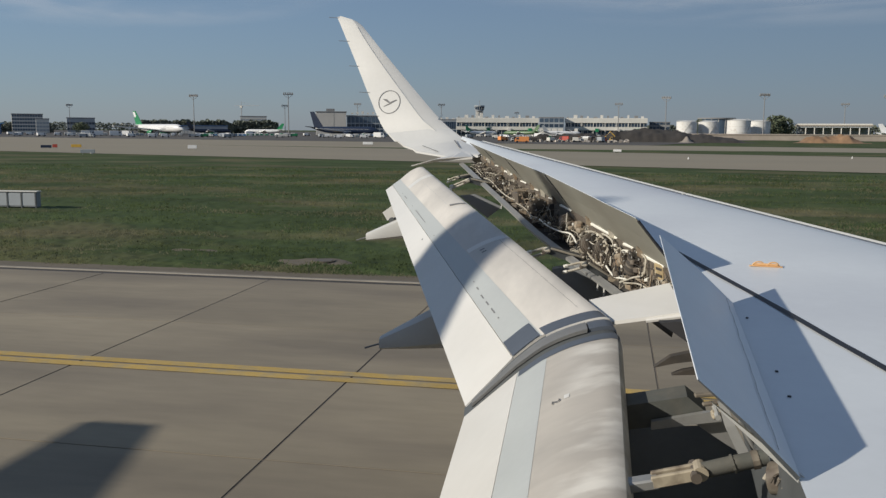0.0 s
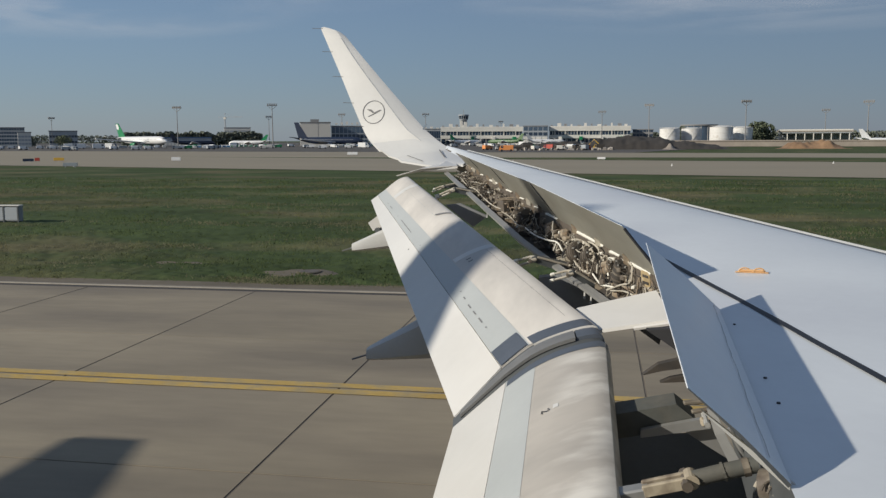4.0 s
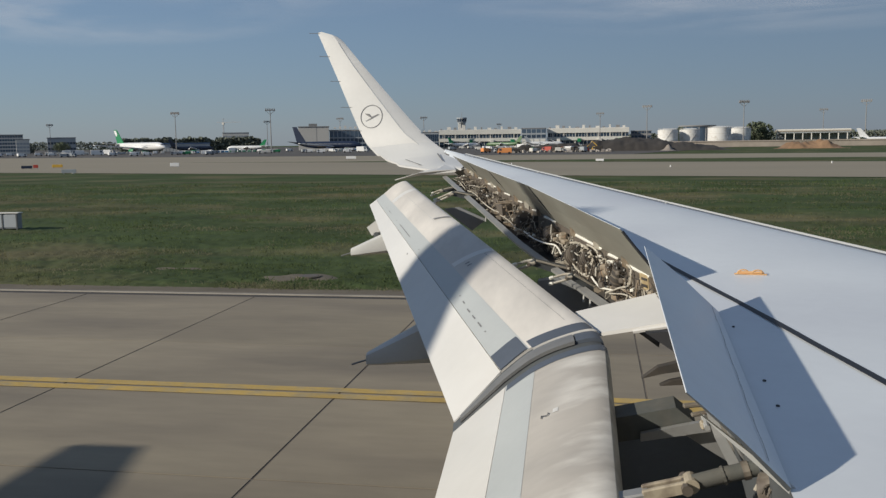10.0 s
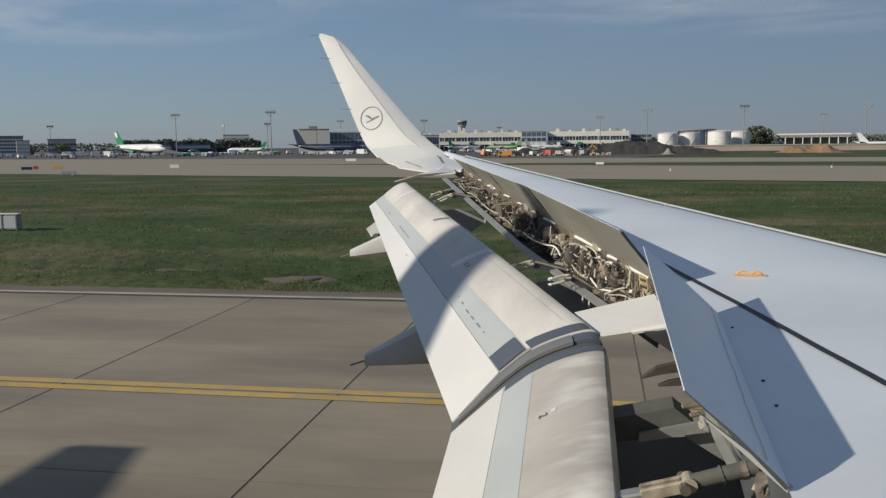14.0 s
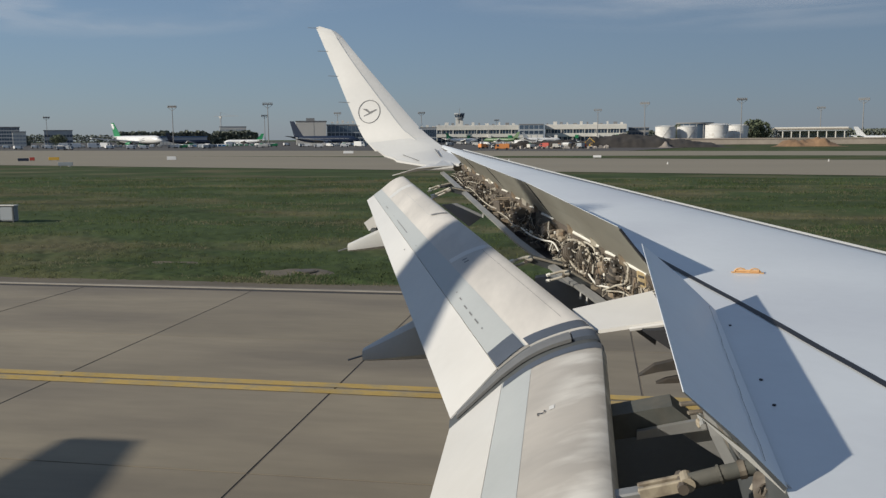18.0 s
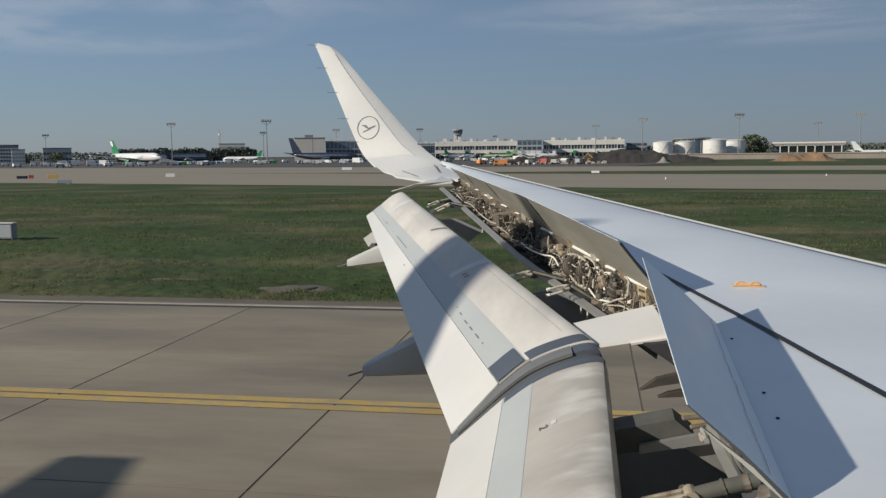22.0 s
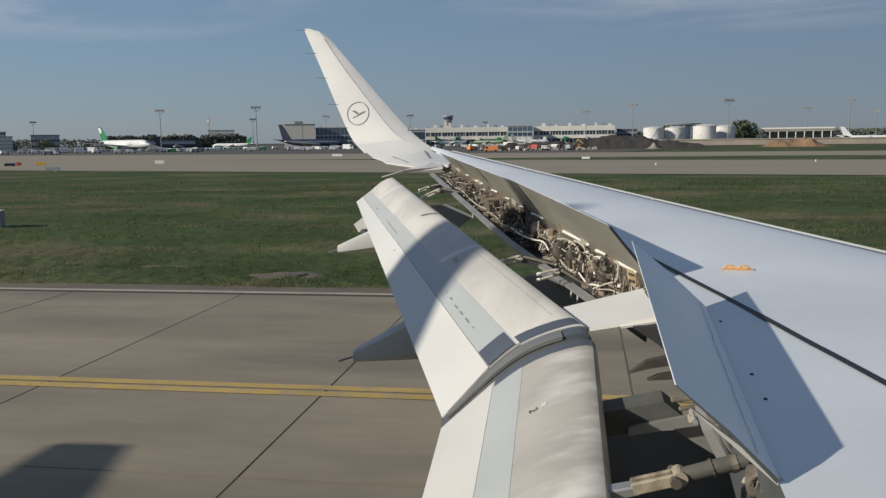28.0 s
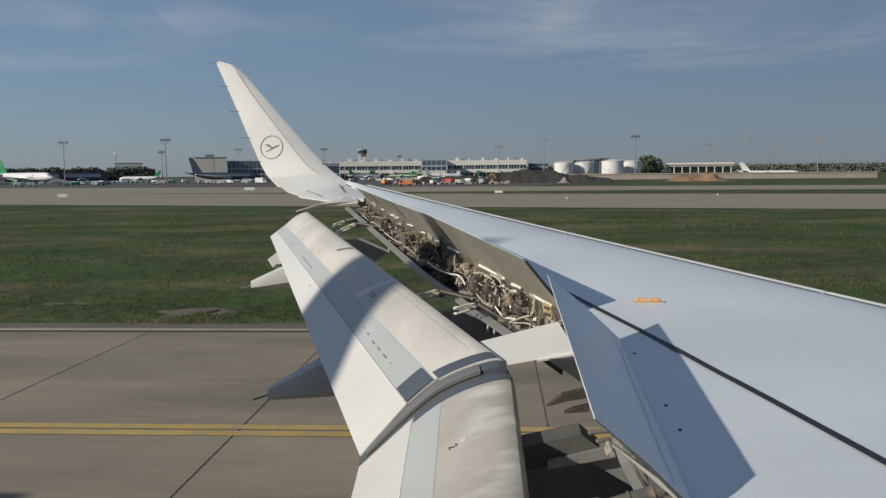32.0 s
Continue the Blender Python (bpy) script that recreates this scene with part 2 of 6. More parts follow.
def spline(pts, n):
    """n + 1 points on a smooth curve through pts."""
    p = [Vector(q) for q in pts]
    p = [p[0] * 2 - p[1]] + p + [p[-1] * 2 - p[-2]]
    out, spans = [], len(p) - 3
    for k in range(n + 1):
        t = min(k / n * spans, spans - 1e-6)
        i, f = int(t), t - int(t)
        a, b, c, d = p[i:i + 4]
        out.append(0.5 * ((2 * b) + (c - a) * f + (2 * a - 5 * b + 4 * c - d) * f * f + (3 * b - a - 3 * c + d) * f ** 3))
    return out


# ------------------------------------------------------------------ ground
def ground_mats():
    grass = mat("grass", (0.060, 0.084, 0.035), 0.95, vary=0.38, scale=0.16, fine=1.4, other=(0.128, 0.120, 0.065), amount=0.13,
                other_scale=0.11, spread=0.075, bump=0.08, bump_scale=2.3, stretch=(0.6, 1, 1))
    concrete = mat("concrete", (0.292, 0.248, 0.178), 0.85, vary=0.20, scale=0.22, fine=3.2, other=(0.170, 0.145, 0.112), amount=0.16,
                   other_scale=0.30, spread=0.20, bump=0.004, bump_scale=14, rnd=0.07, stretch=(0.38, 1.35, 1), laid=True)
    far = mat("far_concrete", (0.268, 0.234, 0.172), 0.9, vary=0.1, scale=0.02, fine=0.3, stretch=(0.3, 1.5, 1))
    apron = mat("apron_asphalt", (0.085, 0.078, 0.07), 0.9, vary=0.2, scale=0.02, fine=0.3, stretch=(0.3, 1.5, 1))
    return grass, concrete, far, apron


M_GRASS, M_CONC, M_FAR, M_APRON = ground_mats()
M_GRASS.node_tree.nodes["Principled BSDF"].inputs["Specular IOR Level"].default_value = 0.1
M_YELLOW = mat("yellow_marking", (0.50, 0.34, 0.10), 0.85, vary=0.2, scale=1.0, fine=9, other=(0.33, 0.27, 0.16), amount=0.12, other_scale=2.0)
M_JOINT = mat("joint_filler", (0.145, 0.122, 0.095), 0.9, vary=0.35, scale=0.5, fine=4)
M_KERB = mat("worn_kerb", (0.37, 0.33, 0.26), 0.85, vary=0.2, scale=0.6, fine=6, other=(0.26, 0.23, 0.19), amount=0.1, other_scale=1.2)
M_EARTH = mat("bare_earth", (0.135, 0.114, 0.082), 0.95, vary=0.25, scale=0.6, fine=5)

EDGE = 25.2      # where the taxiway meets the grass


def sheet(name, x0, x1, y0, y1, z, material, label, nx=1, ny=1, kind="structure", turn=None):
    bm = bmesh.new()
    g = [[bm.verts.new((x0 + (x1 - x0) * i / nx, y0 + (y1 - y0) * j / ny, z)) for j in range(ny + 1)] for i in range(nx + 1)]
    for i in range(nx):
        for j in range(ny):
            bm.faces.new((g[i][j], g[i + 1][j], g[i + 1][j + 1], g[i][j + 1]))
    if turn is not None:
        bmesh.ops.transform(bm, matrix=turn, verts=bm.verts)
    return tagged(obj(name, bm, material), label, name.split("_")[0], kind=kind)


sheet("ground", -4800, 4800, -4800, 4800, -0.05, M_GRASS, "wide flat airfield grass, green with dry straw-coloured patches")
sheet("pavement_bed", -260, 200, -80, EDGE, -0.008, M_JOINT, "dark joints between the concrete slabs of the taxiway")
BEND = Matrix.Translation((-40, 128, 0)) @ Matrix.Rotation(radians(-17), 4, "Z")
sheet("runway", -2600, 900, 0, 175, 0.0, M_FAR, "broad pale concrete runway and taxiway beyond the grass", turn=BEND)
bm = bmesh.new()                   # a wedge of grass between runway and taxiway
near_side = [(-105, 76.5), (-60, 75.5), (-10, 74), (48, 72), (200, 70), (900, 70)]
far_side = [(-105, 77), (-60, 81), (-10, 92), (48, 110), (200, 122), (900, 130)]
rows = [[bm.verts.new((BEND @ Vector((x, y, 0.012)))) for x, y in side] for side in (near_side, far_side)]
for k in range(5):
    bm.faces.new((rows[0][k], rows[0][k + 1], rows[1][k + 1], rows[1][k]))
tagged(obj("runway_strip", bm, M_GRASS), "narrow wedge of grass between the runway and the taxiway", "grass", kind="structure")
sheet("apron", -2600, 0, 175, 1500, 0.03, M_APRON, "dark asphalt apron in front of the terminals", turn=BEND)

# ------------------------------------------------------------------ the aircraft that carries the camera
airliner = thing("airliner", "white twin-jet airliner with extended flaps and raised spoilers on the taxiway", "airplane")
airliner.matrix_world = LEAN


def le(y):
    """Leading edge of the wing: x and z at the span y."""
    return -2.61 + 0.52 * (15.2 - y), 4.243 - 0.0745 * (15.2 - y) + 0.0006 * (15.2 - y) ** 2


def hinge(y):
    """Spoiler hinge line: x and z at the span y."""
    if y > 4.95:
        return 0.43 - 0.306 * (y - 4.95), 3.63 + 0.053 * (y - 4.95)
    if y > 4.4:
        k = (4.95 - y) / 0.55
        return 0.43 + 0.168 * k, 3.63 - 0.0136 * k
    return 0.62 - 0.048 * (4.85 - y), 3.62 - 0.008 * (4.85 - y)


def surf(x, y):
    """Height of the wing's upper skin."""
    (xl, zl), (xh, zh) = le(y), hinge(y)
    u = min(1, max(0, (xl - x) / (xl - xh)))
    b = 0.05 + 0.004 * max(0, 12 - y)
    return zl + (zh - zl) * u + b * (u ** 0.6) * (1 - u) * 2.4


def wing_ring(y, n=16):
    (xl, zl), (xh, zh) = le(y), hinge(y)
    thick = 0.12 + 0.022 * (15.2 - y)
    up, low = [], []
    for i in range(n + 1):
        u = (i / n) ** 1.6
        x = xl + (xh - xl) * u
        z = surf(x, y)
        up.append(Vector((x, y, z)))
        t = thick * (0.25 + 1.9 * u ** 0.5 * (1.02 - u * 0.62))
        low.append(Vector((x, y, z - t)))
    nose = [Vector((xl + 0.05, y, zl - thick * 0.02 - 0.02)), Vector((xl + 0.05, y, zl - thick * 0.2 - 0.03))]
    return up[::-1] + nose + low[1:]


stations = [-0.6 + 5.4 * i / 8 for i in range(9)] + [4.9 + 10.3 * i / 16 for i in range(17)]
bm = loft([wing_ring(y) for y in stations])
for f in bm.faces:
    f.material_index = 0 if f.normal.x >= -0.6 else 2 if f.calc_center_median().y < 4.8 else 1
wing = part("wing", bm, [M_WING, M_BROWN, M_DARK], airliner, "pale blue-grey painted upper wing skin", True)


def on_wing(name, pts, width, lift, material, parent, label=""):
    """A strip that follows the wing's skin through plan points (x, y)."""
    bm = bmesh.new()
    rows = []
    path = spline([(p[0], p[1], 0) for p in pts], 14)
    for i, p in enumerate(path):
        d = path[min(i + 1, 14)] - path[max(i - 1, 0)]
        s = Vector((-d.y, d.x, 0)).normalized() * width / 2
        rows.append([Vector((q.x, q.y, surf(q.x, q.y) + lift)) for q in (p + s, p - s)])
    lofted = [[bm.verts.new(q) for q in r] for r in rows]
    for a, b in zip(lofted, lofted[1:]):
        bm.faces.new((a[0], a[1], b[1], b[0]))
    bmesh.ops.recalc_face_normals(bm, faces=bm.faces)
    return part(name, bm, material, parent, label, True)


on_wing("walkway_line", [(0.40, 5.75), (0.651, 4.902), (0.798, 4.312), (0.915, 3.721), (1.021, 3.231), (1.5, 0.9)], 0.038, 0.005, M_BLACK, wing, "black painted boundary line")

# leading-edge slat joint, a thin dark line near the front edge
on_wing("slat_joint", [(le(y)[0] - 0.10, y) for y in (15.0, 12, 9, 6, 3, 0.5)], 0.022, 0.004, M_LINE, wing)

# ---- winglet
def blade_half(u):
    """Half thickness of the blade's section: a flat bevel behind the front edge, then a long taper."""
    return min(1, u / 0.28) ** 0.8 * (1 - max(0, (u - 0.28) / 0.72) ** 1.25)


def winglet():
    root_le, root_te = Vector((-2.61, 15.2, 4.24)), Vector((-3.88, 15.3, 4.16))
    les = spline([(-2.58, 15.2, 4.2), (-3.04, 15.42, 4.525), (-3.59, 15.68, 5.075), (-4.30, 15.93, 5.84), (-4.70, 16.08, 6.29)], 24)
    tes = spline([(-3.88, 15.25, 4.16), (-4.16, 15.45, 4.43), (-4.43, 15.62, 4.93), (-4.78, 15.88, 5.62), (-5.20, 16.12, 6.46)], 24)
    rings = []
    for k, (a, b) in enumerate(zip(les, tes)):
        c = (b - a)
        out = Vector((0, 1, -0.35 - 1.4 * max(0, 1 - k / 6))).normalized()
        t = 0.075 * c.length * (0.25 + 0.75 * min(1, k / 5))
        up, low = [], []
        for u in (0, 0.03, 0.1, 0.19, 0.265, 0.28, 0.295, 0.42, 0.6, 0.8, 1):
            h = t * blade_half(u)
            up.append(a + c * u - out * h)
            low.append(a + c * u + out * h)
        rings.append(up + low[1:-1][::-1])
    # rounded top
    last = rings[-1]
    mid = sum(last, Vector()) / len(last)
    rings.append([lerp(p, mid + Vector((-0.08, 0.02, 0.0)), 0.35) + Vector((-0.02, 0.01, 0.06)) for p in last])
    return part("winglet", loft(rings), M_WHITE, airliner, "tall white upswept winglet with a dark ring emblem", True), les, tes


wlet, WLE, WTE = winglet()


def on_winglet(u, k):
    """A point just off the inner face, u along the chord and k up the blade (0..24)."""
    i = min(int(k), 23)
    a, b = WLE[i].lerp(WLE[i + 1], k - i), WTE[i].lerp(WTE[i + 1], k - i)
    c = b - a
    out = Vector((0, 1, -0.35 - 1.4 * max(0, 1 - k / 6))).normalized()
    t = 0.075 * c.length * (0.25 + 0.75 * min(1, k / 5))
    return a + c * u - out * (t * blade_half(u) + 0.006)


def ribbon(bm, pts, w, n=None):
    """A flat ribbon of width w through points, lying across the normal n."""
    n = Vector(n or (0.2, -1, 0.3)).normalized()
    prev = None
    for i, p in enumerate(pts):
        d = (Vector(pts[min(i + 1, len(pts) - 1)]) - Vector(pts[max(i - 1, 0)])).normalized()
        s = d.cross(n).normalized() * w / 2
        cur = (bm.verts.new(Vector(p) + s), bm.verts.new(Vector(p) - s))
        if prev:
            bm.faces.new((prev[0], prev[1], cur[1], cur[0]))
        prev = cur
    return bm


# ring emblem: a plain dark circle with a simple swept mark in it
def blade_at(x, z):
    """The point of the winglet's inner face with that x and z."""
    u, k = 0.6, 9.0
    for _ in range(8):
        p, pu, pk = on_winglet(u, k), on_winglet(u + 0.01, k), on_winglet(u, k + 0.01)
        a, b, c, d = (pu.x - p.x) * 100, (pk.x - p.x) * 100, (pu.z - p.z) * 100, (pk.z - p.z) * 100
        det = a * d - b * c
        ex_, ez_ = x - p.x, z - p.z
        u = min(0.95, max(0.05, u + (d * ex_ - b * ez_) / det))
        k = min(22.0, max(1.0, k + (a * ez_ - c * ex_) / det))
    return on_winglet(u, k)


EX, EZ = -4.05, 4.872
ring = [blade_at(EX + 0.205 * math.cos(a / 40 * 2 * math.pi), EZ + 0.205 * math.sin(a / 40 * 2 * math.pi)) for a in range(41)]
part("emblem_ring", ribbon(bmesh.new(), ring, 0.014), M_LINE, wlet, "thin dark ring emblem")
bm = bmesh.new()
for q in ([(-0.14, 0.055), (-0.05, 0.05), (0.025, -0.02), (-0.02, -0.015)], [(-0.02, -0.015), (0.02, -0.035), (0.15, 0.035), (0.12, 0.042)],
          [(-0.005, -0.025), (0.02, -0.035), (-0.10, -0.085), (-0.11, -0.078)]):
    bm.faces.new([bm.verts.new(blade_at(EX + p[0], EZ + p[1])) for p in q])
bmesh.ops.recalc_face_normals(bm, faces=bm.faces)
part("emblem_mark", bm, M_LINE, wlet, "dark swept mark")
# joint line behind the blade's front edge
part("blade_joint", ribbon(bmesh.new(), [on_winglet(0.285, k * 0.5) for k in range(5, 47)], 0.008), M_FAINT, wlet)
# static wicks along the rear edge
for k in (8.5, 13.1, 17.3, 20.8, 23.9):
    i = int(k)
    p = WTE[i].lerp(WTE[i + 1], k - i)
    part("static_wick", tube([p + Vector((0.06, 0, 0)), p + Vector((-0.16, -0.02, 0.01))], 0.005, 5), M_LINE, wlet)

# ---- wing tip between the winglet and the aileron
TIP = [((-1.88, 12.55, 4.05), (-1.95, 12.6, 4.03)), ((-2.08, 13.4, 4.10), (-2.62, 13.5, 3.985)), ((-2.32, 14.3, 4.16), (-3.29, 14.4, 4.025)),
       ((-2.45, 14.8, 4.195), (-3.47, 14.95, 4.05)), ((-2.54, 15.08, 4.213), (-3.68, 15.15, 4.095))]
grid = [[Vector(a).lerp(Vector(b), k / 8) + Vector((0, 0, 0.014 * math.sin(math.pi * k / 8))) for k in range(9)] for a, b in TIP]
grid.append([on_winglet(0.02 + 0.96 * k / 8, 1.6) for k in range(9)])            # curls up into the blade
grid.append([on_winglet(0.02 + 0.96 * k / 8, 3.2) + Vector((0, 0.004, 0)) for k in range(9)])
grid.append([on_winglet(0.03 + 0.94 * k / 8, 4.6) + Vector((0, 0.022, 0)) for k in range(9)])
bm = bmesh.new()
tops = [[bm.verts.new(p) for p in row] for row in grid]
lows = [[bm.verts.new(p - Vector((0, 0, 0.03 if i < 5 else 0.01)) + Vector((0, 0.02 if i > 4 else 0, 0))) for p in row] for i, row in enumerate(grid)]
for i in range(len(grid) - 1):
    for k in range(8):
        bm.faces.new((tops[i][k], tops[i + 1][k], tops[i + 1][k + 1], tops[i][k + 1]))
        bm.faces.new((lows[i][k], lows[i][k + 1], lows[i + 1][k + 1], lows[i + 1][k]))
    for k in (0, 8):
        q = (tops[i][k], lows[i][k], lows[i + 1][k], tops[i + 1][k])
        bm.faces.new(q if k == 0 else q[::-1])
part("tip_skin", bm, M_TIP, airliner, "pale wing tip skin that curls up into the winglet", True)
part("tip_light", loft([[Vector((-3.10, 15.447, 4.585)) + Vector((c * 0.05 + x * 0.5, -0.02 * abs(c), c * 0.045 + x * 0.55)) + Vector((0.022, -0.03, -0.012)) * h
                         for c, h in ((-.6, 0), (-.3, .8), (.3, .8), (.6, 0), (.3, -.8), (-.3, -.8))] for x in (-.09, -.04, .03, .07)]), M_GLASSLENS, wlet, "small dark lamp lens on the front edge", True)
for a, b in (((-2.42, 13.75, 4.106), (-2.72, 14.9, 4.203)), ((-2.80, 13.85, 4.040), (-3.30, 14.95, 4.105))):
    part("tip_joint", ribbon(bmesh.new(), [lerp(a, b, i / 4) for i in range(5)], 0.024, (0, -0.2, 1)), M_LINE, airliner)
ail_a = [(-2.0, 12.4, 4.02), (-2.3, 12.4, 4.01), (-2.545, 12.4, 3.975), (-2.93, 12.5, 3.875), (-2.92, 12.5, 3.865), (-2.5, 12.45, 3.945), (-2.0, 12.4, 3.985)]
ail_b = [(-2.25, 13.5, 4.08), (-2.35, 13.5, 4.06), (-2.45, 13.5, 4.02), (-2.62, 13.5, 3.975), (-2.61, 13.5, 3.965), (-2.45, 13.5, 3.995), (-2.25, 13.5, 4.04)]
part("aileron", loft([ail_a, ail_b]), M_WHITE, airliner, "slightly drooped white aileron")

# ---- flaps
OUT_A = [(0.0, 4.76, 3.31), (0.02, 4.76, 3.38), (-0.02, 4.74, 3.450), (-0.18, 4.73, 3.412), (-0.36, 4.70, 3.335), (-0.51, 4.62, 3.222), (-0.76, 4.53, 2.955)]
OUT_B = [(-2.475, 11.35, 3.83), (-2.465, 11.35, 3.88), (-2.515, 11.34, 3.918), (-2.65, 11.33, 3.87), (-2.80, 11.30, 3.748), (-2.90, 11.28, 3.672), (-3.0, 11.3, 3.60)]
IN_A = [(0.04, 4.47, 3.28), (0.075, 4.47, 3.35), (0.035, 4.46, 3.424), (-0.14, 4.46, 3.385), (-0.31, 4.46, 3.302), (-0.465, 4.46, 3.185), (-0.75, 4.44, 2.925)]
IN_B = [(0.09, 0.35, 3.16), (0.132, 0.35, 3.23), (0.092, 0.35, 3.328), (-0.03, 0.35, 3.30), (-0.155, 0.35, 3.215), (-0.27, 0.35, 3.11), (-0.49, 0.35, 2.84)]


def flap(name, a, b, material, label, steps):
    """A flap with a rounded nose, a grey band and a white rear tab, lofted between two end sections."""
    root = None

    def skin(p, lo, hi, n, t0, t1):
        up = spline(p[lo:hi + 1], n)
        low = [q + Vector((0.02, 0, -(t0 + (t1 - t0) * i / n))) for i, q in enumerate(up)]
        return up + low[::-1]

    rows = [[lerp(p, q, i / steps) for p, q in zip(a, b)] for i in range(steps + 1)]
    main = []
    for r in rows:
        up = spline(r[1:6], 14)
        low = [q + Vector((0.03 * min(1, i / 5) - 0.004, 0, -(0.035 + 0.10 * math.sin(math.pi * min(1, (14 - i) / 14 + 0.08))))) for i, q in enumerate(up)]
        main.append(up + low[::-1][:-1] + [r[0]])
    root = part(name, loft(main), material, airliner, label, True)
    part("rear_tab", loft([skin([v + (Vector((-0.003, 0, -0.002)) if i == 5 else Vector()) for i, v in enumerate(r)], 5, 6, 4, 0.07, 0.012) for r in rows]),
         M_WHITE, root, "white rear tab")
    return root


flap_out = flap("outer_flap", OUT_A, OUT_B, M_FLAP, "outer flap with beige-stained white skin, lowered", 12)
flap_in = flap("inner_flap", IN_A, IN_B, M_FLAPIN, "inner flap with scuffed grey-beige skin, lowered", 12)


def on_flap(a, b, u, v, lift=0.006):
    """A point on a flap's skin: u along the span, v over the section (0 nose .. 5 rear edge)."""
    r = [lerp(p, q, u) for p, q in zip(a, b)][1:]
    if v >= 4:
        return r[4].lerp(r[5], v - 4) + Vector((-lift * 0.5, 0, lift))
    up = spline(r[:5], 14)
    i = v * 3.5
    k = min(int(i), 13)
    return up[k].lerp(up[k + 1], i - k) + Vector((-lift * 0.5, 0, lift))


def patch(name, a, b, u0, u1, v0, v1, material, parent, label="", lift=0.0015, nu=2, nv=10, slant=0.0):
    """A thin skin laid on a flap between two span and two section stations."""
    rows = []
    for i in range(nv + 1):
        v = v0 + (v1 - v0) * i / nv
        rows.append([on_flap(a, b, u0 + (u1 - u0) * j / nu + slant * i / nv, v, lift) for j in range(nu + 1)])
    return part(name, loft(rows, closed=False), material, parent, label, True)


patch("grey_band", OUT_A, OUT_B, 0.0, 1.0, 3.0, 4.0, M_GREY, flap_out, "grey painted band", 0.001, 12, 7)
patch("grey_band", IN_A, IN_B, 0.0, 1.0, 3.0, 4.0, M_GREY, flap_in, "grey painted band", 0.001, 12, 7)
# joints, stencilled marks and rub strips on the outer flap
patch("skin_joint", OUT_A, OUT_B, 0.03, 0.31, 1.55, 1.562, M_LINE, flap_out, nu=24, nv=1)
for u0, u1, v0, v1 in ((0.312, 0.328, 0.5, 2.95), (0.86, 0.885, 0.6, 2.95)):
    patch("rub_strip", OUT_A, OUT_B, u0, u1, v0, v1, M_WHITE, flap_out, "cleaner white strip", 0.0012, 6, 14)
patch("slot_mark", OUT_A, OUT_B, 0.552, 0.562, 1.1, 2.0, M_LINE, flap_out, "dark slot", 0.004, slant=0.02)
patch("skin_joint", OUT_A, OUT_B, 0.57, 0.84, 2.05, 2.06, M_FAINT, flap_out, nu=16, nv=1)
for u0, u1, v in ((0.086, 0.089, 3.5), (0.103, 0.118, 3.5), (0.130, 0.142, 3.5), (0.153, 0.166, 3.5), (0.184, 0.193, 3.45), (0.211, 0.214, 3.4),
                  (0.57, 0.68, 3.5), (0.72, 0.725, 3.5), (0.475, 0.479, 3.55), (0.80, 0.83, 3.5), (0.86, 0.865, 3.5), (0.5, 0.505, 4.1)):
    patch("stencil_mark", OUT_A, OUT_B, u0, u1, v + 0.14, v + 0.19, M_LINE, flap_out, "", 0.003, nv=1)
for u in (0.286, 0.297):
    patch("stencil_mark", OUT_A, OUT_B, u, u + 0.004, 2.35, 2.55, M_LINE, flap_out, nv=1)
# inner flap: a small stencilled figure
def stencil(text, u, v, size, parent):
    """Lettering wrapped onto the inner flap, read towards the cabin, its head to the nose."""
    cu = bpy.data.curves.new("stencil", "FONT")
    cu.body, cu.size = text, size
    tmp = bpy.data.objects.new("stencil", cu)
    me = bpy.data.meshes.new_from_object(tmp)
    bpy.data.objects.remove(tmp)
    for vert in me.vertices:
        vert.co = on_flap(IN_A, IN_B, u + vert.co.x * 1.5 / 4.11, v - vert.co.y / 0.19, 0.004)
    me.materials.append(M_BLACK)
    ob = new("stencil_mark", me)
    ob.parent = parent
    ob["label"] = "black stencilled figure two"


stencil("2", 0.212, 2.66, 0.058, flap_in)
patch("patch", IN_A, IN_B, 0.206, 0.218, 2.22, 2.36, M_WHITE, flap_in, "small white patch", nv=2)


# ---- curved seals between the flaps
def between(v, w, up):
    return lerp(on_flap(OUT_A, OUT_B, 0.0, v), on_flap(IN_A, IN_B, 0.0, v), w) + Vector((0, 0, up))


def seal_loft(v0, v1, w0, w1, up, drop, n=18, taper=1.0):
    rings = []
    for i in range(n + 1):
        v = v0 + (v1 - v0) * i / n
        wm, half = (w0 + w1) / 2, (w1 - w0) / 2 * (1 + (taper - 1) * i / n)
        a, b = between(v, wm - half, up), between(v, wm + half, up)
        rings.append([a, lerp(a, b, 0.5) + Vector((0, 0, 0.006)), b, b - Vector((0, 0, drop)), a - Vector((0, 0, drop))])
    return loft(rings)


flap_seal = part("flap_seal", seal_loft(0.0, 5.0, -0.05, 1.05, -0.02, 0.05), M_DARK, airliner, "dark curved rubber seal between the flaps", True)
part("seal_strip", seal_loft(1.75, 4.85, 0.34, 0.74, 0.010, 0.02, taper=0.85), M_STRIP, flap_seal, "worn grey metal strip", True)
part("seal_lip", seal_loft(0.1, 1.7, 0.30, 0.70, 0.004, 0.02), M_SEAL, flap_seal, "dark blue-grey lip", True)
part("seal_edge", seal_loft(0.4, 2.9, 0.245, 0.262, 0.006, 0.01), M_WHITE, flap_seal, "thin white edge", True)
patch("end_band", OUT_A, OUT_B, -0.003, 0.015, 0.45, 2.93, M_SEAL, flap_out, "dark blue-grey end band", 0.002, 3, 14)
